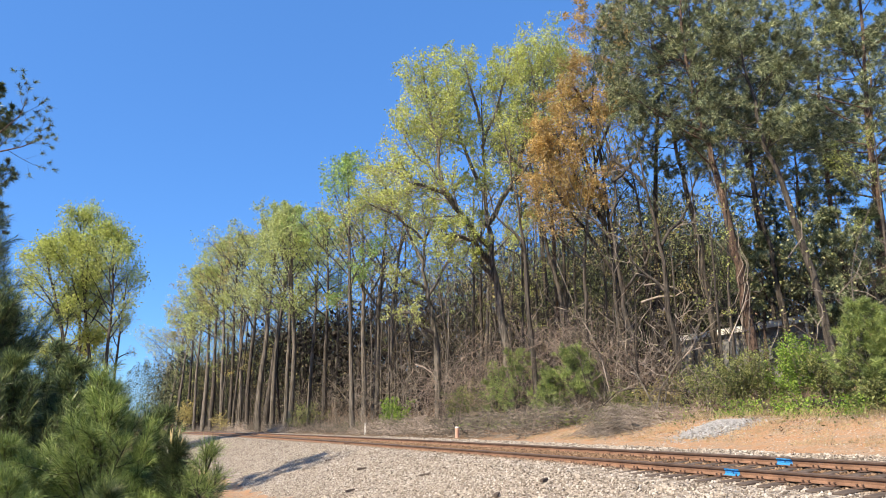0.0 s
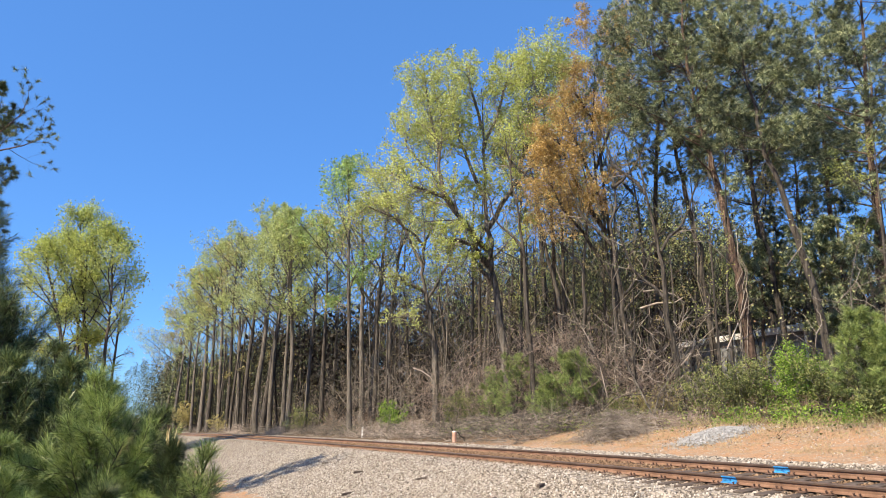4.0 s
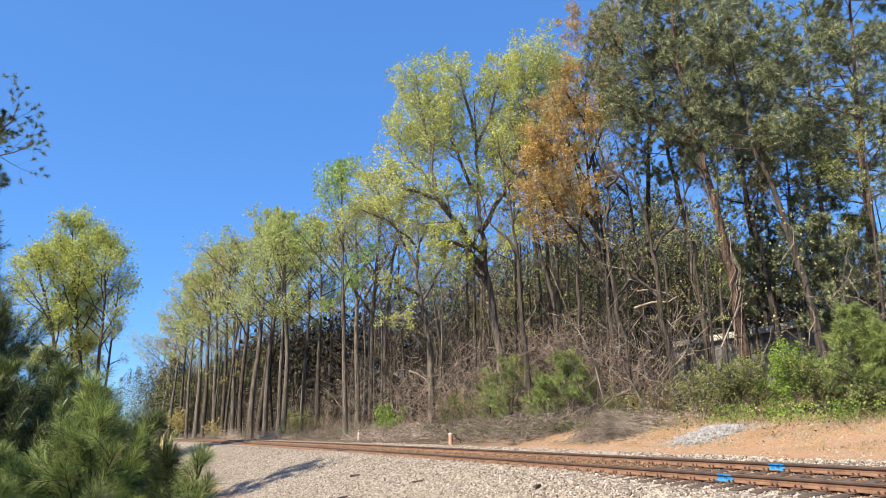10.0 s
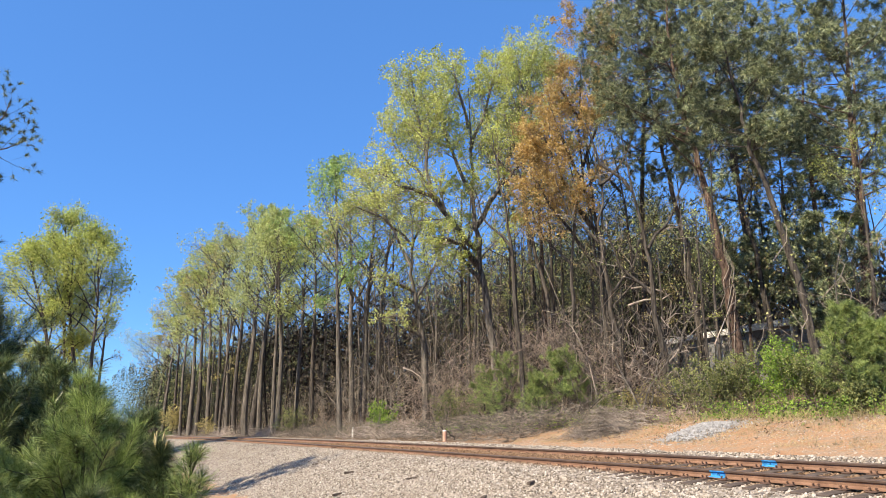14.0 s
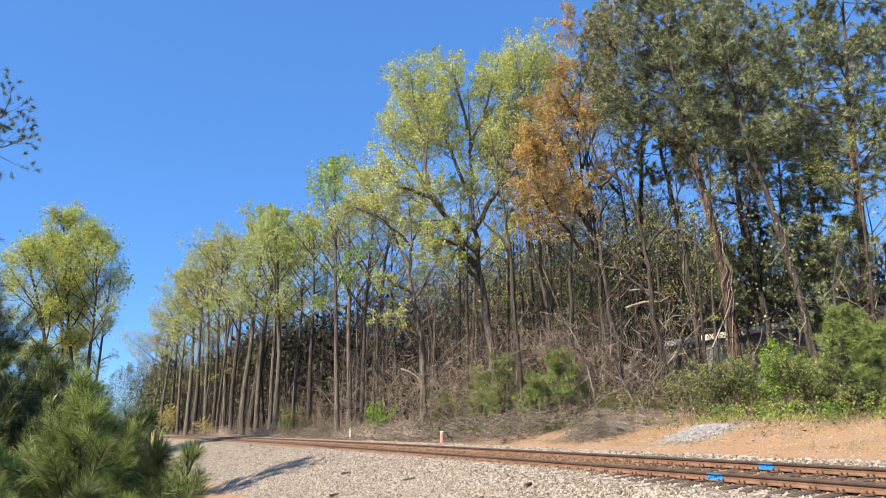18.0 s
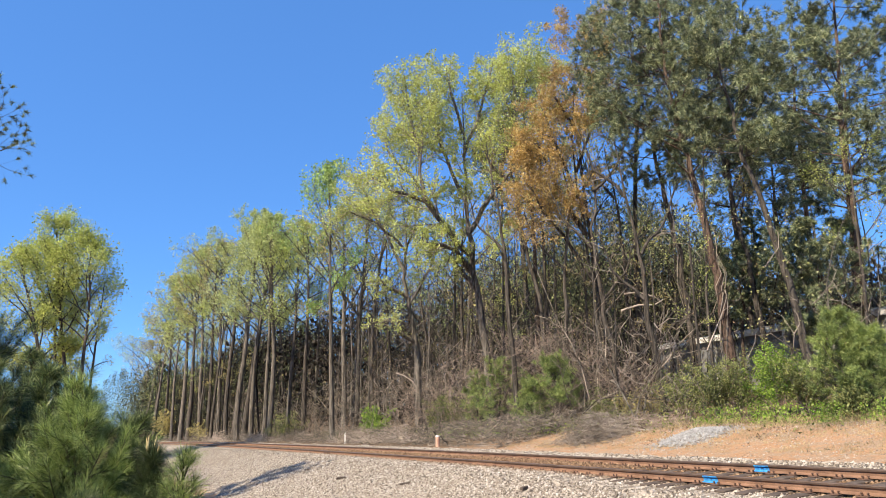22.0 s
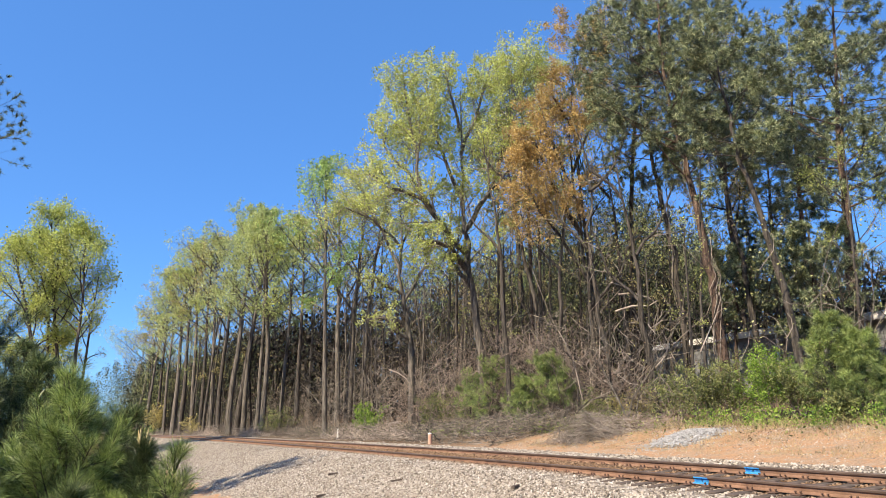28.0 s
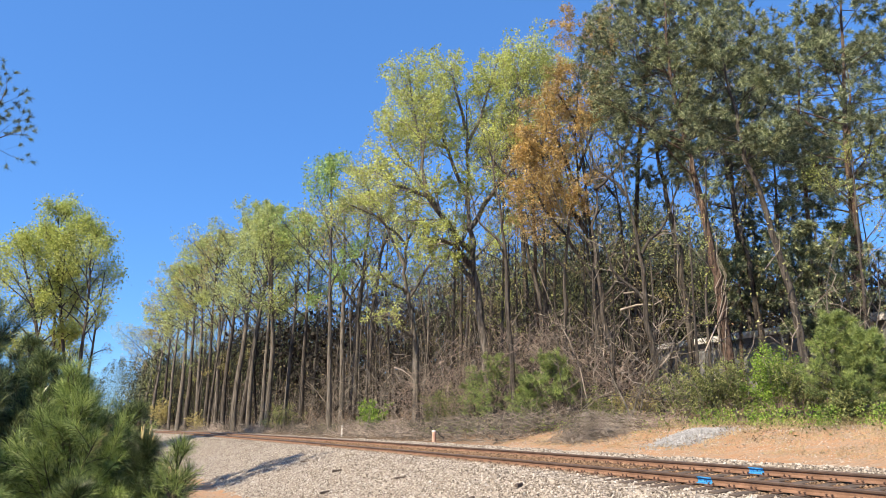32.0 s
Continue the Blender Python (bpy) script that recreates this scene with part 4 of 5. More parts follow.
def far_row():
    """Branchy trees where the wood narrows down the line."""
    r = random.Random(28)
    rows = []
    for i in range(20):
        x, y = on_track(104 + 4.2 * i + r.uniform(-2, 2), r.uniform(14.6, 22))
        rows.append((x, y, gz(x, y) + r.uniform(13, 21), r.randrange(4)))
    copies(rows, thin, 29, "woodland trees behind the treeline", 1.5)


far_row()

# undergrowth: bare saplings
sap = []
for i in range(6):
    pl = Plant(60 + i)
    spec = [dict(segs=6, wander=0.19, lift=0.03, sides=4, children=7, ratio=0.42, angle=52, thin=0.6, **{"from": 0.12}),
            dict(segs=3, wander=0.22, lift=0.03, sides=3, children=3, ratio=0.6, angle=50, thin=0.7, **{"from": 0.1}),
            dict(segs=1, wander=0.2, lift=0.0, sides=2, leaves=1)]
    for k in range(2 + i % 2):
        pl.grow(Vector((0.3 * pl.rnd.gauss(0, 1), 0.3 * pl.rnd.gauss(0, 1), 0)), pl.way() * 0.22 + UP, 2.8 + 0.9 * i, 0.020 + 0.004 * i, 0, spec)
    x, y = on_track(16 + 4 * i, 21 + i)
    root = tagged(new("sapling"), ("bare brown sapling with thin crooked stems", "bare grey sapling with tangled twigs")[i % 2], "sapling", "saplings at the wood's edge")
    root.location = (x, y, sink(x, y))
    for tube in pl.tubes[0]:
        under("stem", tubes_mesh("stem", [tube], (BARK_BROWN, TWIG, BARK_GREY)[i % 3]), root)
    tagged(under("twig_haze", tubes_mesh("twig_haze", pl.tubes[1] + pl.tubes[2], (TWIG, BARK_BROWN, TWIG)[i % 3]), root), kind="stuff")
    tagged(under("foliage", leaves_mesh("foliage", [q[0] for q in pl.spots if pl.rnd.random() < 0.35], 0.09, (LEAF_DRY, LEAF_SHRUB, LEAF_DRY)[i % 3], pl.rng, 0.05), root), kind="stuff")
    sap.append(root)


def undergrowth():
    r = random.Random(14)
    n = 0
    while n < 90:
        s, d = 130 * r.random() ** 1.5 - 1, 17.5 + 1.5 * (r.random() + 1) + 14 * r.random() ** 1.6
        x, y = on_track(s, d)
        if y < 20 or abs(x) > 0.64 * y + 1 or (0.33 < x / y < 0.57 and d < 30):
            continue
        src = sap[r.randrange(6)]
        k = r.uniform(0.75, 1.3)
        copy_thing(src, Matrix.Translation((x, y, sink(x, y))) @ Matrix.Rotation(r.uniform(0, 6.28), 4, "Z") @ Matrix.Diagonal((k, k, k, 1)))
        n += 1


undergrowth()


# the wood's depth: far trunks, sticks and buds that nobody could count
def wood_depth():
    rng = np.random.default_rng(21)

    def spots(n, d0, d1, s0, s1):
        s, d = s0 + (s1 - s0) * rng.random(n), d0 + (d1 - d0) * rng.random(n)
        x, y = on_track(s, d)
        return np.stack([x, y, ground_z(x, y) - 0.2], 1)
    p = np.concatenate([spots(650, 32, 60, -8, 90), spots(800, 18, 50, 80, 260)])
    tubes = []
    for q in p:
        h = min(rng.uniform(6, 14), max(4.0, 1.65 + 0.2 * q[1] - q[2]) * rng.uniform(0.7, 1.0))
        a, c = q + np.array([*rng.normal(0, 0.35, 2), h * 0.5]), q + np.array([*rng.normal(0, 0.7, 2), h])
        r = rng.uniform(0.05, 0.15)
        tubes.append(((q, a, c), (r, r * 0.7, r * 0.3), 4))
    tagged(new("wood_trunks", tubes_mesh("wood_trunks", tubes, BARK_SHADED)), "countless thin dark trunks deep in the wood", "woodland", kind="stuff")
    # Sticks take the bark with shade in its colour, twigs the plain brown.
    for name, m, k in (("wood_sticks", BARK_SHADED, 40000), ("wood_twigs", BARK_BROWN, 22000)):
        p = np.concatenate([spots(k // 2, 24, 60, -10, 90), spots(k - k // 2, 16.5, 42, 60, 265)])
        clear = (p[:, 0] > 0.31 * p[:, 1]) & (p[:, 1] < 46)
        p = p[~clear | (rng.random(k) < 0.55)]
        k = len(p)
        p[:, 2] += rng.random(k) ** 1.15 * np.clip(1.65 + 0.235 * p[:, 1] - p[:, 2], 3, 13)
        w = unit_rows(rng.normal(0, 1, (k, 3)) + np.array([0, 0, 0.7])) * rng.uniform(0.7, 2.4, (k, 1))
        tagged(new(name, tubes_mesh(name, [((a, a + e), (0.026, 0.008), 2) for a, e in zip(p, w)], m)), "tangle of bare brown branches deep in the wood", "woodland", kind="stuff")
    p = spots(1500, 21, 30, -6, 62)
    p = p[(p[:, 1] > 24) & ((p[:, 0] < 0.27 * p[:, 1]) | (rng.random(len(p)) < 0.2))]
    p[:, 2] += rng.random(len(p)) ** 1.1 * np.clip(1.65 + 0.3 * p[:, 1] - p[:, 2], 3, 12)
    w = unit_rows(rng.normal(0, 1, (len(p), 3)) + np.array([0, 0, 0.5])) * rng.uniform(0.8, 2.6, (len(p), 1))
    tagged(new("wood_twigs", tubes_mesh("wood_twigs", [((a, a + 0.4 * e + 0.22 * e[::-1], a + 0.8 * e + 0.1 * e[::-1], a + e + 0.25 * e[[1, 2, 0]]), (0.021, 0.017, 0.012, 0.006), 4) for a, e in zip(p, w)], TWIG)), "sunlit bare twigs among the trees", "woodland", kind="stuff")
    p = np.concatenate([spots(2400, 20.3, 25, 8, 46), spots(2600, 18.5, 24, 46, 110)])
    p = p[(p[:, 0] < 0.36 * p[:, 1]) & (np.sin(p[:, 0] * 1.3) * np.sin(p[:, 1] * 0.9 + 2) > -0.45)]
    p[:, 2] += 0.2 + 4.6 * rng.random(len(p)) ** 1.5
    w = unit_rows(rng.normal(0, 1, (len(p), 3)) + np.array([0, 0, 0.25])) * rng.uniform(0.4, 1.5, (len(p), 1))
    tagged(new("thicket", tubes_mesh("thicket", [((a, a + 0.5 * e + 0.2 * e[::-1], a + e), (0.022, 0.017, 0.008), 3) for a, e in zip(p, w)], TWIG)), "sunlit brown thicket of brambles at the wood's edge", "thicket", kind="stuff")
    p = spots(26000, 21.5, 38, -6, 70)
    p = p[(p[:, 0] > 0.08 * p[:, 1]) & (np.sin(p[:, 0] * 0.8) * np.sin(p[:, 1] * 0.6 + 1) > -0.2) & (p[:, 1] > 24)]
    p[:, 2] += 2.0 + rng.random(len(p)) ** 0.8 * np.clip(0.3 * p[:, 1] - p[:, 2], 3, 13)
    tagged(new("wood_buds", leaves_mesh("wood_buds", p, 0.105, LEAF_OLIVE, rng, 0.1)), "thin olive young leaves among the branches", "woodland", kind="stuff")
    for name, m, k, top, base, size, label in (("wood_buds", LEAF_BROWN, 10000, 10, 1.0, 0.22, "brownish haze of buds deep in the wood"),
                                               ("wood_litter", LEAF_DRY, 14000, 3, 0, 0.3, "dry brown brush low in the wood")):
        near = k // 2
        p = np.concatenate([spots(near, 42, 68, -14, 90), spots(k - near, 20, 46, 75, 265)])
        lump = 0.55 + 0.45 * np.sin(p[:, 0] * 0.55) * np.sin(p[:, 1] * 0.4 + 1)
        p[:, 2] += (base + top * rng.random(len(p)) * lump) * np.clip((1.65 + 0.25 * p[:, 1] - p[:, 2]) / 12, 0.2, 1.25)
        tagged(new(name, leaves_mesh(name, p, size, m, rng, 0.15)), label, "woodland", kind="stuff")


    crowns = []
    for q in np.concatenate([spots(250, 34, 62, -18, 75), spots(45, 40, 66, 75, 170), spots(95, 22, 44, 60, 240), spots(70, 18.5, 30, 85, 200)]):
        right = q[0] > 0.1 * q[1]
        h = min(rng.uniform(17, 27), 1.65 + (rng.uniform(0.3, 0.42) if q[0] < 0.34 * q[1] else rng.uniform(0.2, 0.31)) * q[1] - q[2]) if right else min(rng.uniform(12, 18), 1.65 + 0.235 * q[1] - q[2])
        if q[0] > 0.42 * q[1] and rng.random() < 0.85:
            continue
        w = rng.uniform(1.8, 3.0)
        k = 165 if right else 110
        u = rng.random(k)
        a, r = rng.uniform(0, 6.28, k), np.sqrt(rng.random(k)) * w * (0.35 + 0.75 * np.sin(np.pi * np.clip(0.1 + 0.85 * u, 0, 1)))
        crowns.append(np.stack([q[0] + r * np.cos(a), q[1] + r * np.sin(a), q[2] + h * (0.12 + 0.88 * u)], 1))
    p = np.concatenate(crowns)
    way = rng.normal(0, 1, p.shape) + np.array([0, 0, 0.6])
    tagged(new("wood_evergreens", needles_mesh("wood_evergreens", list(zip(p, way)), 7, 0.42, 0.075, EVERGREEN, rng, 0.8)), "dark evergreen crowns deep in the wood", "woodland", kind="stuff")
    # Dark leaves that stand for the shade between the far trunks.
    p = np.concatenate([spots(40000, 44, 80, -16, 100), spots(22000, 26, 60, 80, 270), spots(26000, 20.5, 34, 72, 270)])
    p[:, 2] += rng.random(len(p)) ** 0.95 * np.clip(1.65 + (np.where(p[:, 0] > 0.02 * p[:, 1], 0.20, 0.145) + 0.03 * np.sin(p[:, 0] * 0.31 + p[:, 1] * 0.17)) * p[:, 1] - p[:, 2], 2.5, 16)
    tagged(new("wood_brush", leaves_mesh("wood_brush", p, 0.62, LEAF_SHADED, rng, 0.2)), "dark brown brush filling the depth of the wood", "woodland", kind="stuff")
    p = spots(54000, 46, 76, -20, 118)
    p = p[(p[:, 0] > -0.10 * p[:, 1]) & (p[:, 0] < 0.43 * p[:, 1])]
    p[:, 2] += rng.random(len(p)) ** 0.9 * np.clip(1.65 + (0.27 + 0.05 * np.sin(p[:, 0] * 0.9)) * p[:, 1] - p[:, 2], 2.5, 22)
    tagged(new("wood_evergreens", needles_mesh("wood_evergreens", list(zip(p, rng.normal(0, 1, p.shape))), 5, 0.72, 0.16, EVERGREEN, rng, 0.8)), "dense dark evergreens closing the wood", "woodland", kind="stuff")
    # vine-hung brambles between the front trunks
    tubes = []
    for cx, cy, w, top in ((5.6, 38.5, 1.3, 5.0), (6.6, 37.0, 1.3, 4.6), (7.8, 36.0, 1.1, 3.4), (4.2, 41.0, 1.5, 4.2), (9.4, 33.4, 0.9, 2.0), (2.4, 43.5, 1.4, 3.6), (0.4, 46.5, 1.4, 3.0)):
        g = gz(cx, cy)
        for _ in range(330):
            a = np.array([cx + rng.normal(0, w), cy + rng.normal(0, w), g + 0.2 + top * rng.random() ** 0.8])
            e = unit_rows(rng.normal(0, 1, (1, 3)) * np.array([1, 1, 0.8]))[0] * rng.uniform(0.6, 1.9)
            sag = np.array([0, 0, rng.uniform(-0.45, 0.3)])
            tubes.append(((a, a + 0.35 * e + 0.7 * sag, a + 0.7 * e + sag, a + e + 0.3 * sag), (0.0115, 0.011, 0.009, 0.005), 3))
    tagged(new("brambles", tubes_mesh("brambles", tubes, TWIG_RED)), "reddish brown bramble and vines hung between the trunks", "thicket", kind="stuff")


wood_depth()

# far pines closing the line's end
def far_woods():
    rng = np.random.default_rng(33)
    rnd = random.Random(34)
    spots = []
    for _ in range(70):
        s = rnd.uniform(262, 360)
        d = rnd.uniform(2, 34) if s > 300 else rnd.uniform(13, 34)
        x, y = on_track(s, d)
        h = rnd.uniform(20, 30) - max(0, 12 - d) * 0.5
        z = gz(x, y) - 1
        for k in range(360):
            t = rnd.random()
            w = (1.05 - t) * 4.2 + 0.5
            a = rnd.uniform(0, 6.28)
            rr = w * math.sqrt(rnd.random())
            spots.append((x + rr * math.cos(a), y + rr * math.sin(a), z + h * (0.12 + 0.88 * t)))
    for _ in range(34):
        x, y = on_track(rnd.uniform(185, 262), rnd.uniform(14.5, 24))
        h, z = rnd.uniform(13, 20), gz(x, y) - 1
        for k in range(720):
            t = rnd.random()
            rr, a = (0.5 + 3.0 * math.sin(3.14 * min(1, 0.15 + 0.85 * t))) * math.sqrt(rnd.random()), rnd.uniform(0, 6.28)
            spots.append((x + rr * math.cos(a), y + rr * math.sin(a), z + h * (0.15 + 0.85 * t)))
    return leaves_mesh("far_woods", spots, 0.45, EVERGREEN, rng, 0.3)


tagged(new("far_woods", far_woods()), "distant dark green pine woods where the line ends", "woodland", kind="stuff")

# pines on the bank
pine([(13.31, 31.00, 3.98), (13.18, 31.00, 5.92), (12.90, 31.00, 8.16), (12.61, 31.00, 10.47), (12.35, 31.30, 12.97), (11.97, 31.60, 15.60), (11.79, 32.00, 18.42), (11.69, 32.00, 22.72)], 0.25, 71, vines=5, first=0.52, reach=0.25, whorls=50, dome=((11.5, 31.7, 18.5), 4.7, 4.6), angle=68, label="big pine with reddish bark and broad dark crown")
pine([(15.10, 28.00, 3.76), (14.90, 28.00, 5.39), (14.47, 28.00, 7.75), (14.03, 28.00, 9.85), (13.50, 28.00, 11.78), (13.13, 28.00, 13.38), (13.01, 28.30, 15.69), (12.79, 28.60, 18.54)], 0.18, 72, bark=BARK_BROWN, first=0.6, reach=0.17, whorls=28, label="leaning pine with a long bare dark trunk")
pine([(15.75, 33.00, 4.13), (15.64, 33.00, 6.71), (15.32, 33.00, 9.39), (14.87, 33.00, 12.16), (14.66, 33.30, 15.16), (14.50, 33.60, 18.95), (14.58, 34.00, 23.04)], 0.16, 73, bark=BARK_BROWN, first=0.55, reach=0.2, whorls=30, label="slim pine with bare lower trunk")
pine([(13.12, 35.00, 4.29), (13.08, 35.00, 7.02), (12.78, 35.00, 10.15), (12.28, 35.00, 13.10), (11.97, 35.30, 16.28), (11.44, 35.60, 20.31), (11.19, 36.00, 24.30)], 0.18, 74, bark=BARK_BROWN, vines=2, first=0.55, reach=0.15, whorls=32, label="pine with crooked brown trunk and dark crown")
pine([(18.73, 30.00, 3.91), (18.82, 30.00, 8.19), (18.82, 30.00, 12.24), (18.98, 30.00, 16.26), (19.44, 30.00, 21.70)], 0.24, 75, first=0.4, reach=0.2, whorls=34, label="tall pine with reddish bark at the wood's end")
pine([(21.08, 38.00, 4.51), (21.18, 38.00, 9.62), (21.21, 38.00, 14.08), (21.40, 38.00, 19.11), (21.60, 38.00, 24.09)], 0.2, 76, first=0.5, reach=0.22, whorls=28, label="tall pine in the wood with dense dark needles")
pine([(20.84, 41.00, 4.74), (20.99, 41.00, 10.25), (21.10, 41.00, 15.06), (21.09, 41.00, 18.65)], 0.17, 78, first=0.5, reach=0.24, whorls=34, label="lower pine deep in the wood")
pine([(22.53, 37.00, 4.44), (22.81, 37.00, 9.41), (23.08, 37.00, 13.75), (23.58, 37.00, 18.66), (23.98, 37.00, 22.79)], 0.18, 79, first=0.5, reach=0.2, whorls=26, label="tall pine deep in the wood")
pine([(17.2, 30.5, 3.5), (17.1, 30.5, 6.0), (17.2, 30.4, 8.0), (17.2, 30.4, 10.2)], 0.1, 80, needle=NEEDLE, first=0.25, reach=0.3, whorls=30, whole=True, label="young pine with grey-green boughs before the shed")
pine([(15.4, 34.5, 3.5), (15.4, 34.5, 6.0), (15.5, 34.4, 8.5), (15.5, 34.4, 10.0)], 0.1, 81, needle=NEEDLE, first=0.4, reach=0.26, whorls=22, whole=True, label="young pine with grey-green boughs in the wood")
pine([(7.40, 47.00, 2.34), (7.42, 47.00, 8.12), (7.38, 47.00, 14.23), (7.08, 47.00, 20.30), (6.98, 47.00, 25.85)], 0.2, 77, first=0.5, reach=0.16, whorls=26, length=0.26, label="pine rising behind the hardwoods")


# pine shrubs on the bank and by the camera
def pine_shrub(x, y, top, seed, needle=NEEDLE_BANK, reach=0.42, whorls=26, count=13, length=0.2, width=0.0115, label="", first=0.08, fan=6, tufts=2, angle=58, fluff=0.75, along=0.7):
    z = gz(x, y)
    return pine([(x, y, z), (x + 0.03, y, z + 0.5 * (top - z)), (x, y, top)], 0.02 * (top - z), seed, first=first, reach=reach, whorls=whorls, needle=needle, count=count, length=length,
                width=width, label=label, fan=fan, tufts=tufts, bark=BARK_BROWN, droop=-0.04, angle=angle, shape=lambda t: 1.0 - 0.75 * t, fluff=fluff, whole=True, along=along)


pine_shrub(4.08, 39.40, 4.98, 81, reach=0.6, whorls=32, label="bushy young pine on the bank")
pine_shrub(3.14, 42.92, 4.49, 82, reach=0.6, whorls=32, label="bushy young pine on the bank")
pine_shrub(6.30, 35.01, 4.56, 83, reach=0.75, whorls=36, label="round bright green young pine on the bank")
pine_shrub(5.33, 36.64, 3.71, 84, reach=0.6, whorls=32, label="low young pine on the bank")
pine_shrub(12.95, 22.21, 4.97, 85, reach=0.52, whorls=40, label="large bushy young pine at the bank's top")
pine_shrub(13.2, 21.20, 4.32, 86, reach=0.5, whorls=36, label="large bushy young pine at the bank's top")
pine_shrub(1.11, 47.15, 3.41, 87, label="small young pine in the brush")

# camera side
def brush_mesh(name, twigs, per, length, width, material, rng):
    """Long needles along twigs, swept forward, closing to a brush at the tip. twigs: (foot, tip)."""
    foot, tip = np.array([tuple(t[0]) for t in twigs]), np.array([tuple(t[1]) for t in twigs])
    count = np.maximum(30, (np.linalg.norm(tip - foot, axis=1) * per)).astype(int)
    foot, tip = np.repeat(foot, count, 0), np.repeat(tip, count, 0)
    n = len(foot)
    u = 1 - 0.95 * rng.random((n, 1))
    w = unit_rows(tip - foot)
    out = unit_rows(np.cross(w, rng.normal(0, 1, (n, 3))))
    a = np.radians(rng.uniform(10, 50, (n, 1)) + 22 * (1 - u))
    way = unit_rows(w * np.cos(a) + out * np.sin(a) + np.array([0, 0, 0.08]))
    side = unit_rows(np.cross(way, rng.normal(0, 1, (n, 3)))) * width / 2
    size = length * rng.uniform(0.7, 1.1, (n, 1))
    root = foot + (tip - foot) * u
    mid, end = root + way * size * 0.4, root + way * size + np.array([0, 0, -0.10]) * size
    v = np.stack([root, mid + side, end, mid - side], 1)
    return mesh_of(name, v.reshape(-1, 3), np.arange(4 * n).reshape(-1, 4), material)


def young_pine(x, y, top, seed, needle, reach, whorls=7, arms=6, rise=50, twigs=7, length=0.16, width=0.0029, per=620, label="", low=0.12, taper=0.88, candles=0):
    """A young pine: rings of rising arms round a leader, each with twigs that end in brushes of long needles."""
    pl = Plant(seed)
    r = pl.rnd
    z = gz(x, y) - 0.05
    h = top - z - 0.6 * length
    root = tagged(new("pine_tree"), label, "tree")
    root.location = (x, y, z)
    line = [Vector((0.02 * r.gauss(0, 1) * (i > 0), 0.02 * r.gauss(0, 1) * (i > 0), h * i / 6)) for i in range(7)]
    pl.line(line, 0.016 * h, 0.006, 0, 7)
    brushes = [(line[-2].lerp(line[-1], 0.3), line[-1])]
    for k in range(whorls):
        f = low + (0.93 - low) * k / (whorls - 1)
        turn = r.uniform(0, 6.28)
        for j in range(arms):
            turn += 6.283 / arms + r.uniform(-0.35, 0.35)
            l = reach * h * (1 - taper * f) * r.uniform(0.75, 1.15)
            a = radians(rise * r.uniform(0.8, 1.2) * (1 - 0.45 * f))
            d = Vector((math.cos(turn) * math.sin(a), math.sin(turn) * math.sin(a), math.cos(a)))
            at = h * min(0.96, f + r.uniform(-0.03, 0.03))
            i = min(int(at / h * 6), 5)
            p = line[i].lerp(line[i + 1], at / h * 6 - i)
            pts = [p]
            for _ in range(4):
                d = (d + pl.way() * 0.06 + UP * 0.09).normalized()
                pts.append(pts[-1] + d * l / 4)
            pl.line(pts, 0.006 + 0.006 * (1 - f), 0.004, 1, 5)
            brushes.append((pts[2].lerp(pts[3], 0.5), pts[4]))
            for m in range(twigs):
                t = 1.2 + 2.4 * (m + r.random()) / twigs
                i = min(int(t), 3)
                q = pts[i].lerp(pts[i + 1], t - i)
                w = (d + pl.way() * 0.42 + UP * 0.12).normalized()
                e = q + w * l * r.uniform(0.26, 0.5)
                pl.line([q, q.lerp(e, 0.5) + pl.way() * 0.008, e], 0.004, 0.003, 2, 3)
                brushes.append((q.lerp(e, 0.15), e))
    dress(root, pl, BARK_BROWN, None, 0, BARK_BROWN, whole=True)
    tagged(under("needles", brush_mesh("needles", brushes, per, length, width, needle, pl.rng), root), kind="stuff")
    high = sorted(brushes, key=lambda q: -q[1].z)[:candles * 2:2]
    for foot, tip in high:
        end = tip + UP * r.uniform(0.07, 0.15) + pl.way() * 0.01
        under("candle", tubes_mesh("candle", [((tip - (tip - foot) * 0.05, tip.lerp(end, 0.5), end), (0.007, 0.010, 0.004), 6)], CANDLE), root, "pale tan pine candle")
    return root


young_pine(-3.09, 6.8, 1.98, 91, NEEDLE_YOUNG, 0.60, 8, label="young pine with long glossy green needles")
young_pine(-3.75, 6.5, 1.45, 92, NEEDLE_YOUNG, 0.62, 6, label="small young pine with long green needles")
young_pine(-2.72, 7.1, 1.70, 88, NEEDLE_DARK_SHADED, 0.55, 7, label="slim young pine with long dark green needles")
young_pine(-2.34, 6.6, 1.46, 93, NEEDLE_DARK_SHADED, 0.42, 6, rise=42, label="small young pine with pale spring candles", candles=6)
young_pine(-2.00, 6.4, 1.36, 87, NEEDLE_YOUNG, 0.38, 5, 5, rise=40, twigs=4, per=420, taper=0.7, label="thin young pine sprig with open branches")
young_pine(-3.40, 5.9, 1.20, 89, NEEDLE_YOUNG, 0.66, 5, label="small young pine with long green needles")
young_pine(-2.70, 6.0, 1.10, 86, NEEDLE_DARK_SHADED, 0.62, 5, label="low young pine with long green needles")
young_pine(-2.10, 5.9, 0.98, 84, NEEDLE_YOUNG, 0.50, 5, label="low young pine with long green needles")
FURTHER = dict(length=0.18, width=0.0050, arms=7, twigs=7, per=270, low=0.05)
young_pine(-6.40, 9.5, 4.50, 94, NEEDLE_DARK_SHADED, 0.50, 12, label="dense dark green pine beside the line", **FURTHER)
young_pine(-5.75, 9.3, 3.15, 96, NEEDLE_DARK_SHADED, 0.62, 10, label="dark green young pine beside the line", **FURTHER)
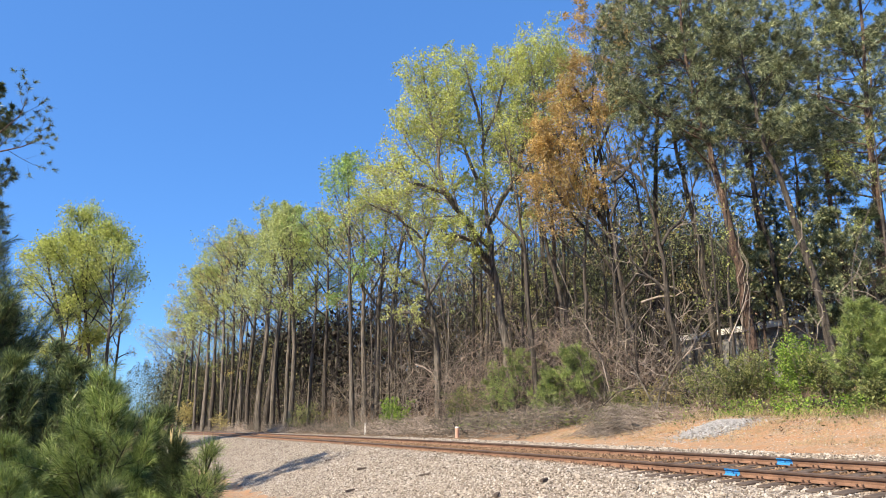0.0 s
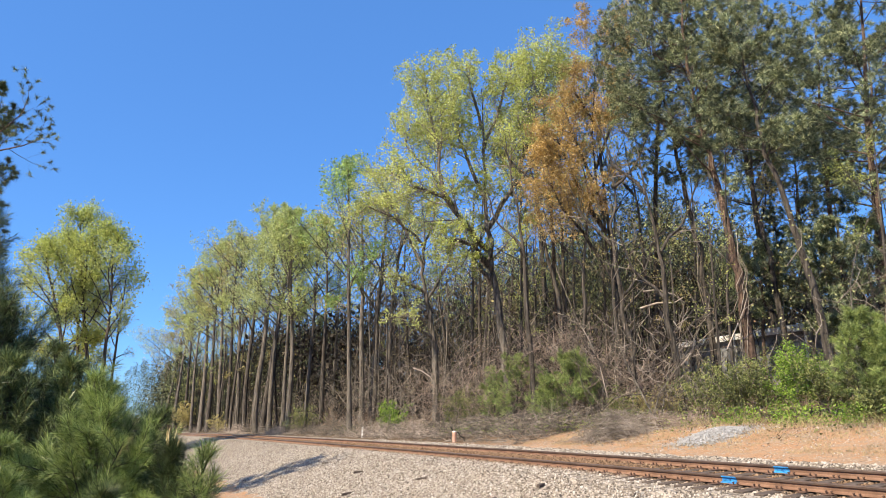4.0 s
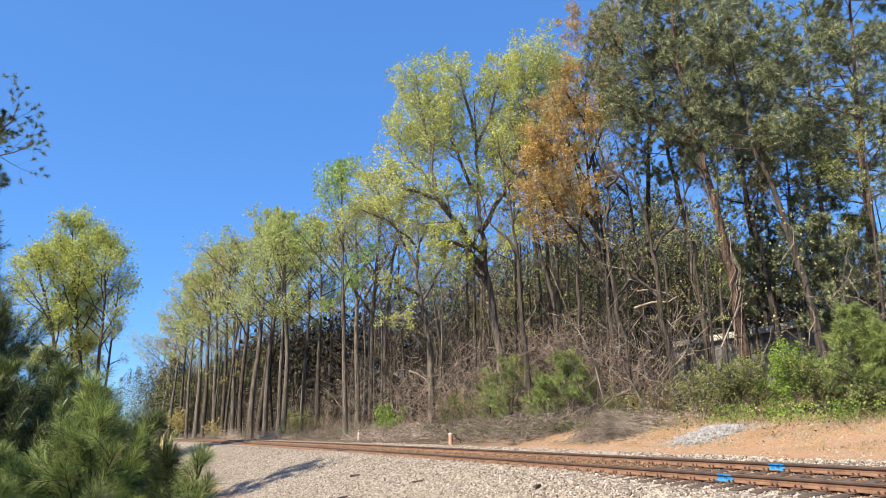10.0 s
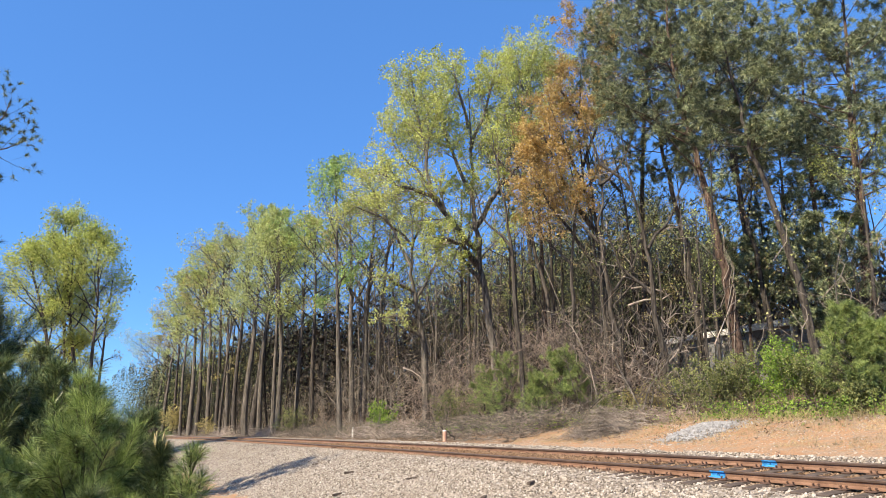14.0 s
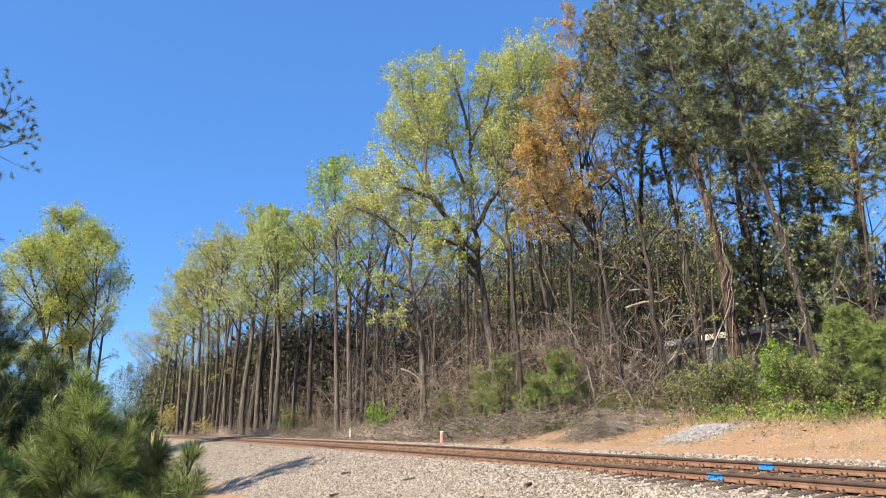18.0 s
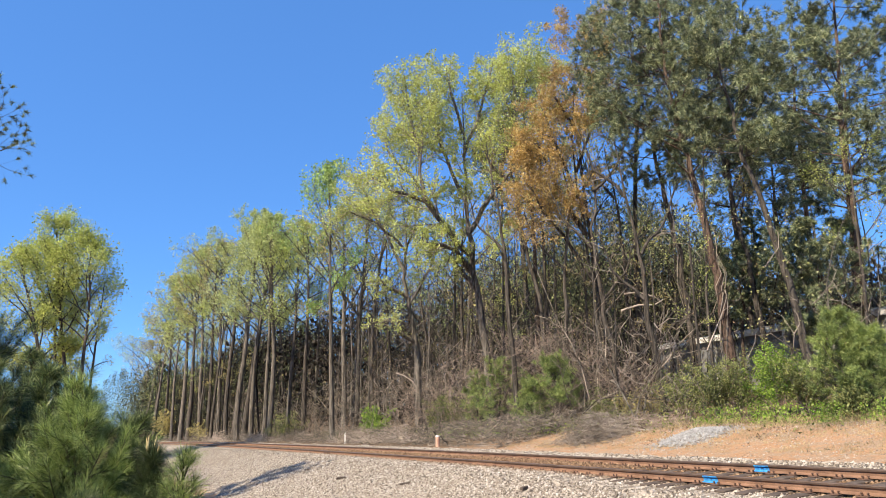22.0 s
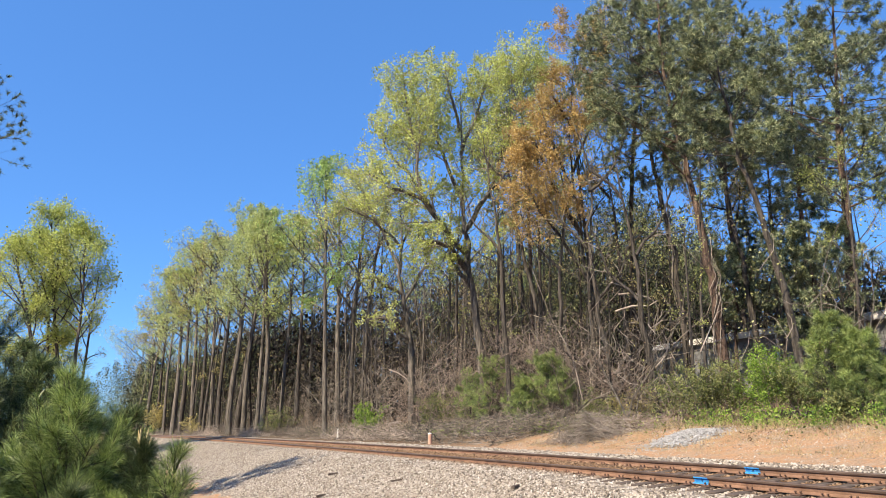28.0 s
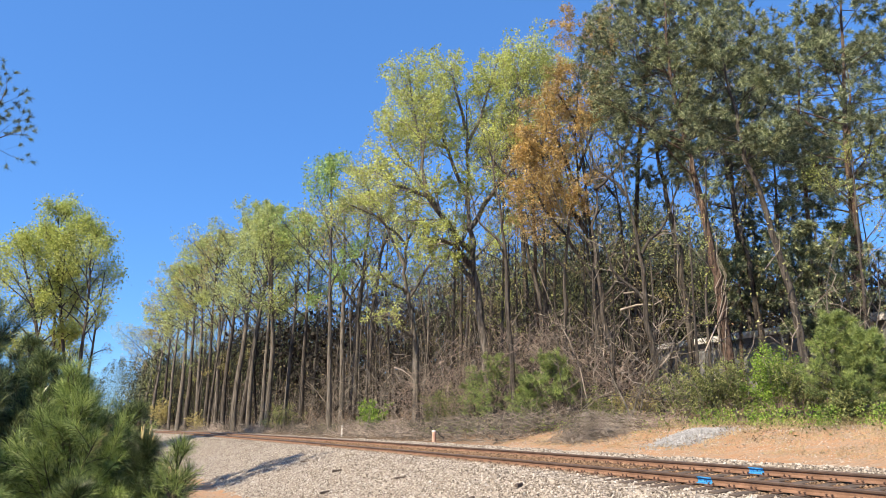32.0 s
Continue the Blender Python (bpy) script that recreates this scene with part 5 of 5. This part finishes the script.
young_pine(-4.60, 9.2, 2.38, 95, NEEDLE_DARK_SHADED, 0.52, 7, label="dark green young pine beside the line", **FURTHER)
young_pine(-5.15, 8.8, 2.35, 90, NEEDLE_DARK_SHADED, 0.60, 7, label="dark green bushy young pine beside the line", **FURTHER)
young_pine(-6.60, 12.5, 2.90, 85, NEEDLE_DARK_SHADED, 0.4, 8, label="slim dark pine beside the line", **FURTHER)
x, y = -17.2, 24.3
pine([(x, y, 0), (x + 0.2, y + 0.1, 4), (x + 0.1, y + 0.2, 8), (x + 0.3, y, 13.3)], 0.2, 97, first=0.58, reach=0.13, whorls=36, needle=NEEDLE_DARK_SHADED, count=22, length=0.2, width=0.014, cones=300, fan=7, tufts=2, angle=72, extra=[(0.05, [(-18.57, 24.22, 9.78), (-16.81, 23.88, 10.17), (-15.46, 23.65, 10.62), (-14.60, 23.65, 10.83), (-13.97, 23.65, 11.15)]), (0.05, [(-18.61, 24.22, 9.98), (-16.91, 23.88, 10.70), (-15.47, 23.65, 11.35), (-14.86, 23.65, 11.98), (-14.68, 23.65, 12.63)])], label="tall pine hung with small dark cones")
ACROSS = dict(bark=BARK_BROWN, leaf_n=6, leaf_size=0.16, limbs=22, fan=15, fill=0.3, label="tall hardwood with yellow-green leaves across the line")
domed(-29.0, 60.0, 17.3, 98, LEAF_FRESH, 3.9, radius=0.26, lean=(-0.26, 0), deep=0.66, first=0.35, **ACROSS)
domed(-28.6, 62.0, 20.3, 99, LEAF_FRESH, 3.7, radius=0.24, lean=(-0.17, 0), deep=0.6, first=0.42, **ACROSS)
domed(-27.5, 61.0, 18.3, 100, LEAF_FRESH, 3.8, radius=0.22, lean=(-0.10, 0), deep=0.5, first=0.45, **ACROSS)
domed(-31.2, 66.0, 19.0, 101, LEAF_FRESH, 4.2, radius=0.24, lean=(-0.22, 0), deep=0.66, first=0.35, **ACROSS)
domed(-32.6, 68.0, 15.5, 103, LEAF_FRESH, 3.4, radius=0.2, lean=(-0.12, 0), deep=0.85, first=0.2, **ACROSS)
domed(-28.3, 63.0, 15.2, 102, LEAF_BROWN, 1.9, BARK_BROWN, radius=0.18, lean=(-0.03, 0), deep=0.75, first=0.25, leaf_n=1, leaf_size=0.1, label="bare twiggy hardwood across the line")


# ---- brush, weeds and small things on the bank ----
def shrub(x, y, width, height, seed, leaf, leaf_size, leaf_n, bark, label):
    pl = Plant(seed)
    spec = [dict(segs=4, wander=0.12, lift=0.0, sides=4, children=8, ratio=0.45, angle=42, thin=0.6, **{"from": 0.2}),
            dict(segs=3, wander=0.18, lift=0.02, sides=3, children=6, ratio=0.5, angle=45, leaves=leaf_n, leaf_from=0.2, thin=0.7, **{"from": 0.15}),
            dict(segs=1, wander=0.2, lift=0.0, sides=2, leaves=leaf_n, leaf_from=0.1)]
    for k in range(11):
        a = 2.4 * k
        out = pl.rnd.uniform(0.1, 0.6)
        pl.grow(Vector((0.18 * width * out * math.cos(a), 0.18 * width * out * math.sin(a), 0)), Vector((math.cos(a) * out * width / height, math.sin(a) * out * width / height, 0.9)),
                height * pl.rnd.uniform(0.6, 0.95), 0.015, 0, spec)
    root = tagged(new("shrub"), label, "shrub")
    root.location = (x, y, gz(x, y) - 0.05)
    for tube in pl.tubes[0]:
        under("stem", tubes_mesh("stem", [tube], bark), root)
    tagged(under("twig_haze", tubes_mesh("twig_haze", pl.tubes[1] + pl.tubes[2], bark), root), kind="stuff")
    if leaf:
        tagged(under("foliage", leaves_mesh("foliage", [q[0] for q in pl.spots], leaf_size, leaf, pl.rng, 0.06), root), kind="stuff")
    return root


shrub(10.61, 26.47, 2.0, 2.5, 201, LEAF_SHRUB, 0.065, 9, TWIG, "dense olive-green shrub at the bank's top")
shrub(11.45, 26.08, 1.8, 2.4, 202, LEAF_SHRUB, 0.065, 9, TWIG, "dense olive-green shrub with brown twigs")
shrub(12.07, 24.71, 1.9, 2.5, 203, LEAF_WEED, 0.065, 9, TWIG, "bright green leafy shrub at the bank's top")
shrub(12.65, 23.91, 1.6, 1.9, 204, LEAF_SHRUB, 0.065, 9, TWIG, "green shrub beside the young pines")
shrub(12.28, 21.09, 2.0, 1.0, 205, LEAF_SHRUB, 0.065, 9, TWIG, "low green shrub under the young pine")
shrub(10.36, 29.19, 2.2, 2.2, 206, LEAF_SHRUB, 0.08, 3, TWIG_PALE, "thin twiggy shrub with few leaves")
shrub(8.00, 32.21, 2.6, 1.8, 207, LEAF_SHRUB, 0.08, 3, TWIG_PALE, "twiggy shrub with yellowish buds")
shrub(9.00, 30.99, 2.6, 1.8, 208, LEAF_BROWN, 0.07, 2, TWIG, "bare brown twiggy shrub")
shrub(-3.57, 53.83, 2.4, 2.4, 209, LEAF_WEED, 0.11, 5, TWIG, "small bright green shrub at the wood's edge")
shrub(1.09, 46.00, 2.2, 2.6, 210, LEAF_SHRUB, 0.09, 6, TWIG, "green shrub tangled with twigs")
shrub(2.23, 44.44, 2.4, 3.0, 211, LEAF_SHRUB, 0.09, 3, TWIG_PALE, "tall twiggy shrub with sparse leaves")
shrub(-9.05, 63.48, 4.0, 2.4, 212, LEAF_DRY, 0.08, 1, TWIG_PALE, "rounded mound of pale brown bramble")
shrub(-12.95, 69.67, 3.0, 2.8, 213, LEAF_SHRUB, 0.12, 3, TWIG, "ivy-green shrub at the foot of a tree")
shrub(-32.25, 108.80, 4.5, 3.0, 214, LEAF_BROWN, 0.16, 2, TWIG_PALE, "pale budding shrub at the treeline")
shrub(-52.09, 150.59, 5.0, 6.5, 215, LEAF_BROWN, 0.25, 4, TWIG, "yellowish budding shrub at the treeline")
shrub(-1.49, 50.23, 3.0, 1.8, 216, LEAF_DRY, 0.08, 1, TWIG_PALE, "grey tangle of bare brush")
shrub(-5.65, 57.44, 3.0, 2.0, 217, LEAF_DRY, 0.08, 1, TWIG_PALE, "grey tangle of bare brush")


def brush_heap(x, y, length, height, seed, n, material, label):
    """Cut branches heaped up: bent sticks over a low mound."""
    rnd = random.Random(seed)
    tubes = []
    for _ in range(n):
        a = rnd.gauss(0, 0.5) + (math.pi if rnd.random() < 0.5 else 0)
        u, v = rnd.gauss(0, length * 0.27), rnd.gauss(0, 0.6)
        h = height * max(0.05, 1 - (u / length * 1.7) ** 2) * (0.6 + 0.4 * math.sin(3.1 * u / length * 4 + seed)) * rnd.random()
        l = rnd.uniform(0.4, 1.7)
        dx, dy = math.cos(a), math.sin(a)
        cx, cy = u * -NY + v * NX, u * NX + v * NY
        px, py = dx * -NY + dy * NX, dx * NX + dy * NY
        lift = rnd.uniform(-0.2, 0.35) if rnd.random() < 0.8 else rnd.uniform(0.3, 0.9)
        p = []
        for t in (0, 0.33, 0.66, 1):
            u, v = cx + px * l * (t - 0.5), cy + py * l * (t - 0.5)
            p.append(Vector((u, v, gz(x + u, y + v) - gz(x, y) + max(0.02, h + lift * (t - 0.5) * l + 0.1 * math.sin(t * 3.1) * l))))
        r = rnd.uniform(0.005, 0.014)
        tubes.append((p, (r, r * 0.85, r * 0.6, r * 0.25), 3))
    root = tagged(new("brush_heap"), label, "brush heap")
    root.location = (x, y, gz(x, y) - 0.03)
    tagged(under("stick_tangle", tubes_mesh("stick_tangle", tubes, material), root), kind="stuff")


brush_heap(6.3, 26.9, 2.3, 0.95, 301, 1100, TWIG, "heap of cut grey brushwood on the bank")
brush_heap(8.3, 28.0, 3.2, 0.5, 302, 500, TWIG_RED, "heap of cut brown brushwood on the bank")
brush_heap(-1.47, 43.89, 6.5, 1.0, 303, 800, TWIG_PALE, "long heap of grey brushwood beside the line")
brush_heap(-4.26, 49.07, 6.0, 1.0, 304, 500, TWIG_PALE, "long heap of grey brushwood beside the line")
brush_heap(-15.61, 72.14, 9.0, 1.1, 305, 500, TWIG_PALE, "grey brush lying at the treeline's foot")
brush_heap(-26.06, 93.95, 12.0, 1.4, 306, 500, TWIG_PALE, "grey brush lying at the treeline's foot")
brush_heap(2.96, 40.42, 4.0, 0.9, 307, 400, TWIG, "thin brown brush on the bank")


def patch(name, label, material, kind_of, n, s0, s1, d0, d1, size, tall, seed, clump=0.0):
    """Weeds, dry grass or litter over a stretch of the bank."""
    rng = np.random.default_rng(seed)
    s, d = s0 + (s1 - s0) * rng.random(n), d0 + (d1 - d0) * rng.random(n)
    keep = (np.sin(s * 2.1 + d) * np.sin(s * 0.83 - 2.0 * d + seed) + 0.5 * np.sin(5 * s) * np.sin(4 * d)) > clump
    x, y = on_track(s[keep], d[keep])
    z = ground_z(x, y)
    if kind_of == "leaf":
        p = np.stack([x, y, z + tall * rng.random(len(x)) ** 1.5], 1)
        me = leaves_mesh(name, p, size, material, rng, 0.03)
    elif kind_of == "stone":
        me = stones_mesh(name, np.stack([x, y, z + 0.003], 1), size, material, rng)
    else:
        way = np.stack([rng.normal(0, 0.35, len(x)), rng.normal(0, 0.35, len(x)), np.ones(len(x))], 1)
        me = needles_mesh(name, [(a, b) for a, b in zip(np.stack([x, y, z], 1), way)], 3, tall, size, material, rng, 0.35)
    tagged(new(name, me), label, "plants" if kind_of != "stone" else "stones", kind="stuff")


patch("green_weeds", "bright green leafy weeds along the bank's top", LEAF_WEED, "leaf", 9000, 9.5, 19.0, 18.7, 20.8, 0.065, 0.55, 401, 0.0)
patch("green_weeds", "low green weeds at the foot of the shrubs", LEAF_WEED, "leaf", 5200, 22, 40, 17.6, 19.8, 0.075, 0.35, 402, 0.0)
patch("green_weeds", "scattered green weeds at the wood's edge", LEAF_SHRUB, "leaf", 15000, -2, 62, 17.2, 21.5, 0.085, 0.7, 403, -0.05)
patch("dry_grass", "dry straw-coloured grass along the bank's top", GRASS_DRY, "blade", 5000, -2, 34, 18.0, 20.6, 0.012, 0.5, 404, -0.1)
patch("dry_grass", "short straw and dry stalks over the clay bank", GRASS_DRY, "blade", 14000, 3, 26, 15.4, 19.2, 0.012, 0.12, 408, -0.3)
patch("leaf_litter", "dry brown leaves strewn over the bank", LEAF_DRY, "leaf", 7000, 14, 50, 15.8, 19.6, 0.055, 0.03, 405, -0.1)
patch("bank_pebbles", "small tan stones strewn over orange clay", STONE, "stone", 12000, 2, 28, 14.6, 19.2, 0.017, 0, 406, -0.35)
patch("toe_pebbles", "stray stones on orange clay below the ballast", STONE, "stone", 900, 8, 34, 3.6, 8.0, 0.028, 0, 407, 0.0)


def low_brush():
    """Matted bramble and fallen sticks between the line and the trees."""
    rng = np.random.default_rng(77)
    n = 9000
    s, d = 26 + 150 * rng.random(n) ** 1.5, 15.1 + 4.4 * rng.random(n) ** 0.8
    x, y = on_track(s, d)
    p = np.stack([x, y, ground_z(x, y) + 0.03 + 0.75 * rng.random(n) ** 1.6 * step(d, 14.8, 16.6)], 1)
    w = unit_rows(rng.normal(0, 1, (n, 3)) * np.array([1, 1, 0.55])) * rng.uniform(0.3, 1.3, (n, 1))
    pick = rng.random(n) < 0.55
    for m, sel in ((TWIG, pick), (BARK_GREY, ~pick)):
        tagged(new("low_brush", tubes_mesh("low_brush", [((a, a + e), (0.015, 0.006), 3) for a, e in zip(p[sel], w[sel])], m)), "matted bramble and fallen sticks beside the line", "brush", kind="stuff")


low_brush()


def gravel_pile():
    x, y = 8.30, 22.70
    root = tagged(new("gravel_pile"), "low pile of pale grey crushed gravel on the clay bank", "gravel pile")
    root.location = (x, y, gz(x, y) - 0.1)
    rng = np.random.default_rng(9)
    n = 2400
    u, v = rng.normal(0, 0.5, n), rng.normal(0, 0.6, n)
    h = 0.24 * np.exp(-(u * u / 0.5 + v * v / 0.7))
    cx, cy = -NY * u + NX * v, NX * u + NY * v
    z = ground_z(x + cx, y + cy) - root.location.z + h * (0.9 + 0.1 * rng.random(n))
    tagged(under("gravel", stones_mesh("gravel", np.stack([cx, cy, z], 1), 0.03, GRAVEL, rng), root), kind="stuff")
    m = bmesh.new()
    bmesh.ops.create_grid(m, x_segments=24, y_segments=24, size=1.7)
    for q in m.verts:
        a, c = -NY * q.co.x + NX * q.co.y, NX * q.co.x + NY * q.co.y
        k = 0.24 * math.exp(-(q.co.x ** 2 / 0.5 + q.co.y ** 2 / 0.7)) - 0.04
        q.co = Vector((a, c, gz(x + a, y + c) - root.location.z + k))
    part("mound", m, GRAVEL_BED, root)


GRAVEL = surface("gravel_stone", (0.22, 0.215, 0.21), (0.42, 0.415, 0.41), 9, 40, 0.9, 0.3)
GRAVEL_BED = ballast_material("gravel_bed", 16.0)
gravel_pile()

PAINT_WHITE = surface("white_post_paint", (0.62, 0.60, 0.56), (0.8, 0.79, 0.76), 4, 40, 0.6, 0.2)
POST_TAN = surface("tan_post", (0.42, 0.24, 0.17), (0.58, 0.38, 0.29), 4, 40, 0.7, 0.2)
CABLE = surface("black_cable", (0.02, 0.018, 0.016), (0.05, 0.045, 0.04), 8, 50, 0.6, 0.2)


def posts():
    x, y, top = -5.12, 49.02, 1.35
    bm = box(bmesh.new(), (-0.05, -0.05, 0), (0.05, 0.05, top - gz(x, y) - 0.02), 0.01)
    root = tagged(new("marker_post"), "slim white marker post beside the track", "post")
    root.location = (x, y, gz(x, y) - 0.03)
    part("post", bm, PAINT_WHITE, root)
    x, y, top = 0.67, 35.06, 1.23
    h = top - gz(x, y)
    root = tagged(new("cable_post"), "short tan marker post with a black cable beside it", "post")
    root.location = (x, y, gz(x, y) - 0.03)
    bm = bmesh.new()
    bmesh.ops.create_cone(bm, cap_ends=True, segments=14, radius1=0.10, radius2=0.10, depth=h, matrix=Matrix.Translation((0, 0, h / 2)))
    part("post", bm, POST_TAN, root)
    bm = bmesh.new()
    bmesh.ops.create_cone(bm, cap_ends=True, segments=14, radius1=0.108, radius2=0.095, depth=0.05, matrix=Matrix.Translation((0, 0, h + 0.02)))
    part("cap", bm, PAINT_WHITE, root)
    line = [Vector((-0.2, 0, h + 0.25)), Vector((-0.05, 0, h + 0.02)), Vector((0.18, 0, h - 0.02)), Vector((0.28, 0, h * 0.6)), Vector((0.42, 0, 0.25)), Vector((0.5, 0, 0.0))]
    under("cable", tubes_mesh("cable", [(line, [0.034] * 6, 6)], CABLE), root)
    x, y, top = 1.85, 51.58, 4.27
    root = tagged(new("old_post"), "pale weathered wooden post in the brush", "post")
    root.location = (x, y, gz(x, y) - 0.1)
    part("post", box(bmesh.new(), (-0.1, -0.08, 0), (0.1, 0.08, top - gz(x, y)), 0.02), TWIG_PALE, root)
    part("cap", box(bmesh.new(), (-0.12, -0.1, top - gz(x, y)), (0.12, 0.1, top - gz(x, y) + 0.08), 0.01), CABLE, root)


posts()

WALL_GREY = surface("grey_siding", (0.17, 0.17, 0.17), (0.25, 0.25, 0.245), 1.5, 20, 0.8, 0.2, (0.4, 0.4, 6))
FASCIA = surface("pale_fascia", (0.62, 0.59, 0.54), (0.82, 0.79, 0.74), 3, 30, 0.7, 0.3)
ROOF = surface("roof_sheet", (0.22, 0.21, 0.20), (0.34, 0.33, 0.32), 2, 30, 0.7, 0.3)


def shed():
    """A long low building behind the pines: its eave runs away along the wood."""
    a, c = Vector((18.61, 33.00, 6.56)), Vector((14.44, 45.00, 6.54))
    a, c = a + (a - c) * 0.5, c
    along = Vector((c.x - a.x, c.y - a.y, 0)).normalized()
    back = Vector((-along.y, along.x, 0))
    if back.x < 0:
        back = -back
    top = (a.z + c.z) / 2
    base = min(gz(a.x, a.y), gz(c.x, c.y)) - 0.3
    length = (Vector((c.x, c.y, 0)) - Vector((a.x, a.y, 0))).length
    m = Matrix.Translation((a.x, a.y, base)) @ Matrix((along, back, UP)).transposed().to_4x4()
    root = tagged(new("long_shed"), "long low grey building with pale eave behind the trees", "building")
    root.matrix_world = m
    h = top - base
    part("wall", box(bmesh.new(), (0, 0.35, 0), (length, 0.55, h - 0.2)), WALL_GREY, root)
    part("wall", box(bmesh.new(), (0, 7.0, 0), (length, 7.2, h - 0.2)), WALL_GREY, root)
    for u in (0, length - 0.2):
        part("wall", box(bmesh.new(), (u, 0.55, 0), (u + 0.2, 7.0, h - 0.2)), WALL_GREY, root)
    part("fascia", box(bmesh.new(), (-0.3, 0, h - 0.32), (length + 0.3, 0.06, h), 0.01), FASCIA, root, "pale painted eave board")
    bm = bmesh.new()
    vs = [bm.verts.new(q) for q in ((-0.3, 0.02, h), (length + 0.3, 0.02, h), (length + 0.3, 3.8, h + 0.7), (-0.3, 3.8, h + 0.7), (-0.3, 7.5, h), (length + 0.3, 7.5, h))]
    bm.faces.new(vs[:4])
    bm.faces.new((vs[3], vs[2], vs[5], vs[4]))
    bmesh.ops.solidify(bm, geom=bm.faces[:], thickness=0.08)
    part("roof", bm, ROOF, root)
    for u in np.arange(4, length - 1, 5.0):
        part("downpipe", box(bmesh.new(), (u, 0.22, 0), (u + 0.12, 0.35, h - 0.3), 0.02), FASCIA, root, "pale downpipe")


shed()


def fallen_branch(points, radius, material, label):
    root = tagged(new("dead_branch"), label, "branch")
    p = [Vector(q) for q in points]
    root.location = p[0]
    n = len(p)
    under("bough", tubes_mesh("bough", [([q - p[0] for q in p], [radius * (1 - 0.7 * i / (n - 1)) for i in range(n)], 5)], material), root)


fallen_branch([(11.24, 28.50, 4.57), (11.63, 28.50, 5.35), (12.06, 28.60, 6.15), (12.53, 28.80, 6.44)], 0.032, TWIG_PALE, "bleached bent branch leaning against the pine")
fallen_branch([(9.42, 34.00, 7.00), (10.24, 34.00, 7.27), (11.12, 34.20, 7.33), (11.61, 34.40, 7.62)], 0.06, TWIG_PALE, "bleached dead branch hung in the trees")
fallen_branch([(9.89, 35.00, 8.00), (10.59, 35.00, 8.09), (11.41, 35.00, 7.86), (11.93, 35.00, 7.44)], 0.05, TWIG_PALE, "bleached dead branch hung in the trees")
fallen_branch([(-1.67, 44.00, 4.79), (-1.16, 44.00, 4.63), (-0.65, 44.00, 4.29), (-0.41, 44.00, 3.89)], 0.05, TWIG_PALE, "pale broken branch on the crooked tree")


def wood_scrap(x, y, length, thick, turn, label):
    """A broken sleeper splinter lying on the stones."""
    bm = box(bmesh.new(), (-length / 2, -thick, 0), (length / 2, thick, thick * 1.3), 0.006)
    for v in bm.verts:
        v.co.y *= 1 - 0.7 * max(0, v.co.x / length)
        v.co.z += 0.03 * math.sin(v.co.x * 7)
    root = tagged(new("wood_scrap", from_bm("wood_scrap", bm, TIE_WOOD)), label, "wood scrap")
    root.location, root.rotation_euler = (x, y, gz(x, y) + 0.045), (0, 0.05, turn)


wood_scrap(-2.84, 26.34, 0.34, 0.05, 0.3, "dark broken splinter of old tie on the ballast")
wood_scrap(-0.53, 21.97, 0.3, 0.035, 0.1, "dark broken splinter of old tie on the ballast")
wood_scrap(-4.71, 31.18, 0.35, 0.03, 0.2, "dark broken splinter of old tie on the ballast")
wood_scrap(2.30, 17.20, 0.22, 0.05, 0.8, "dark broken splinter of old tie on the ballast")
wood_scrap(-2.79, 22.84, 0.3, 0.05, 0.5, "dark broken splinter of old tie on the ballast")
wood_scrap(1.22, 17.14, 0.26, 0.05, 1.2, "dark broken splinter of old tie on the ballast")
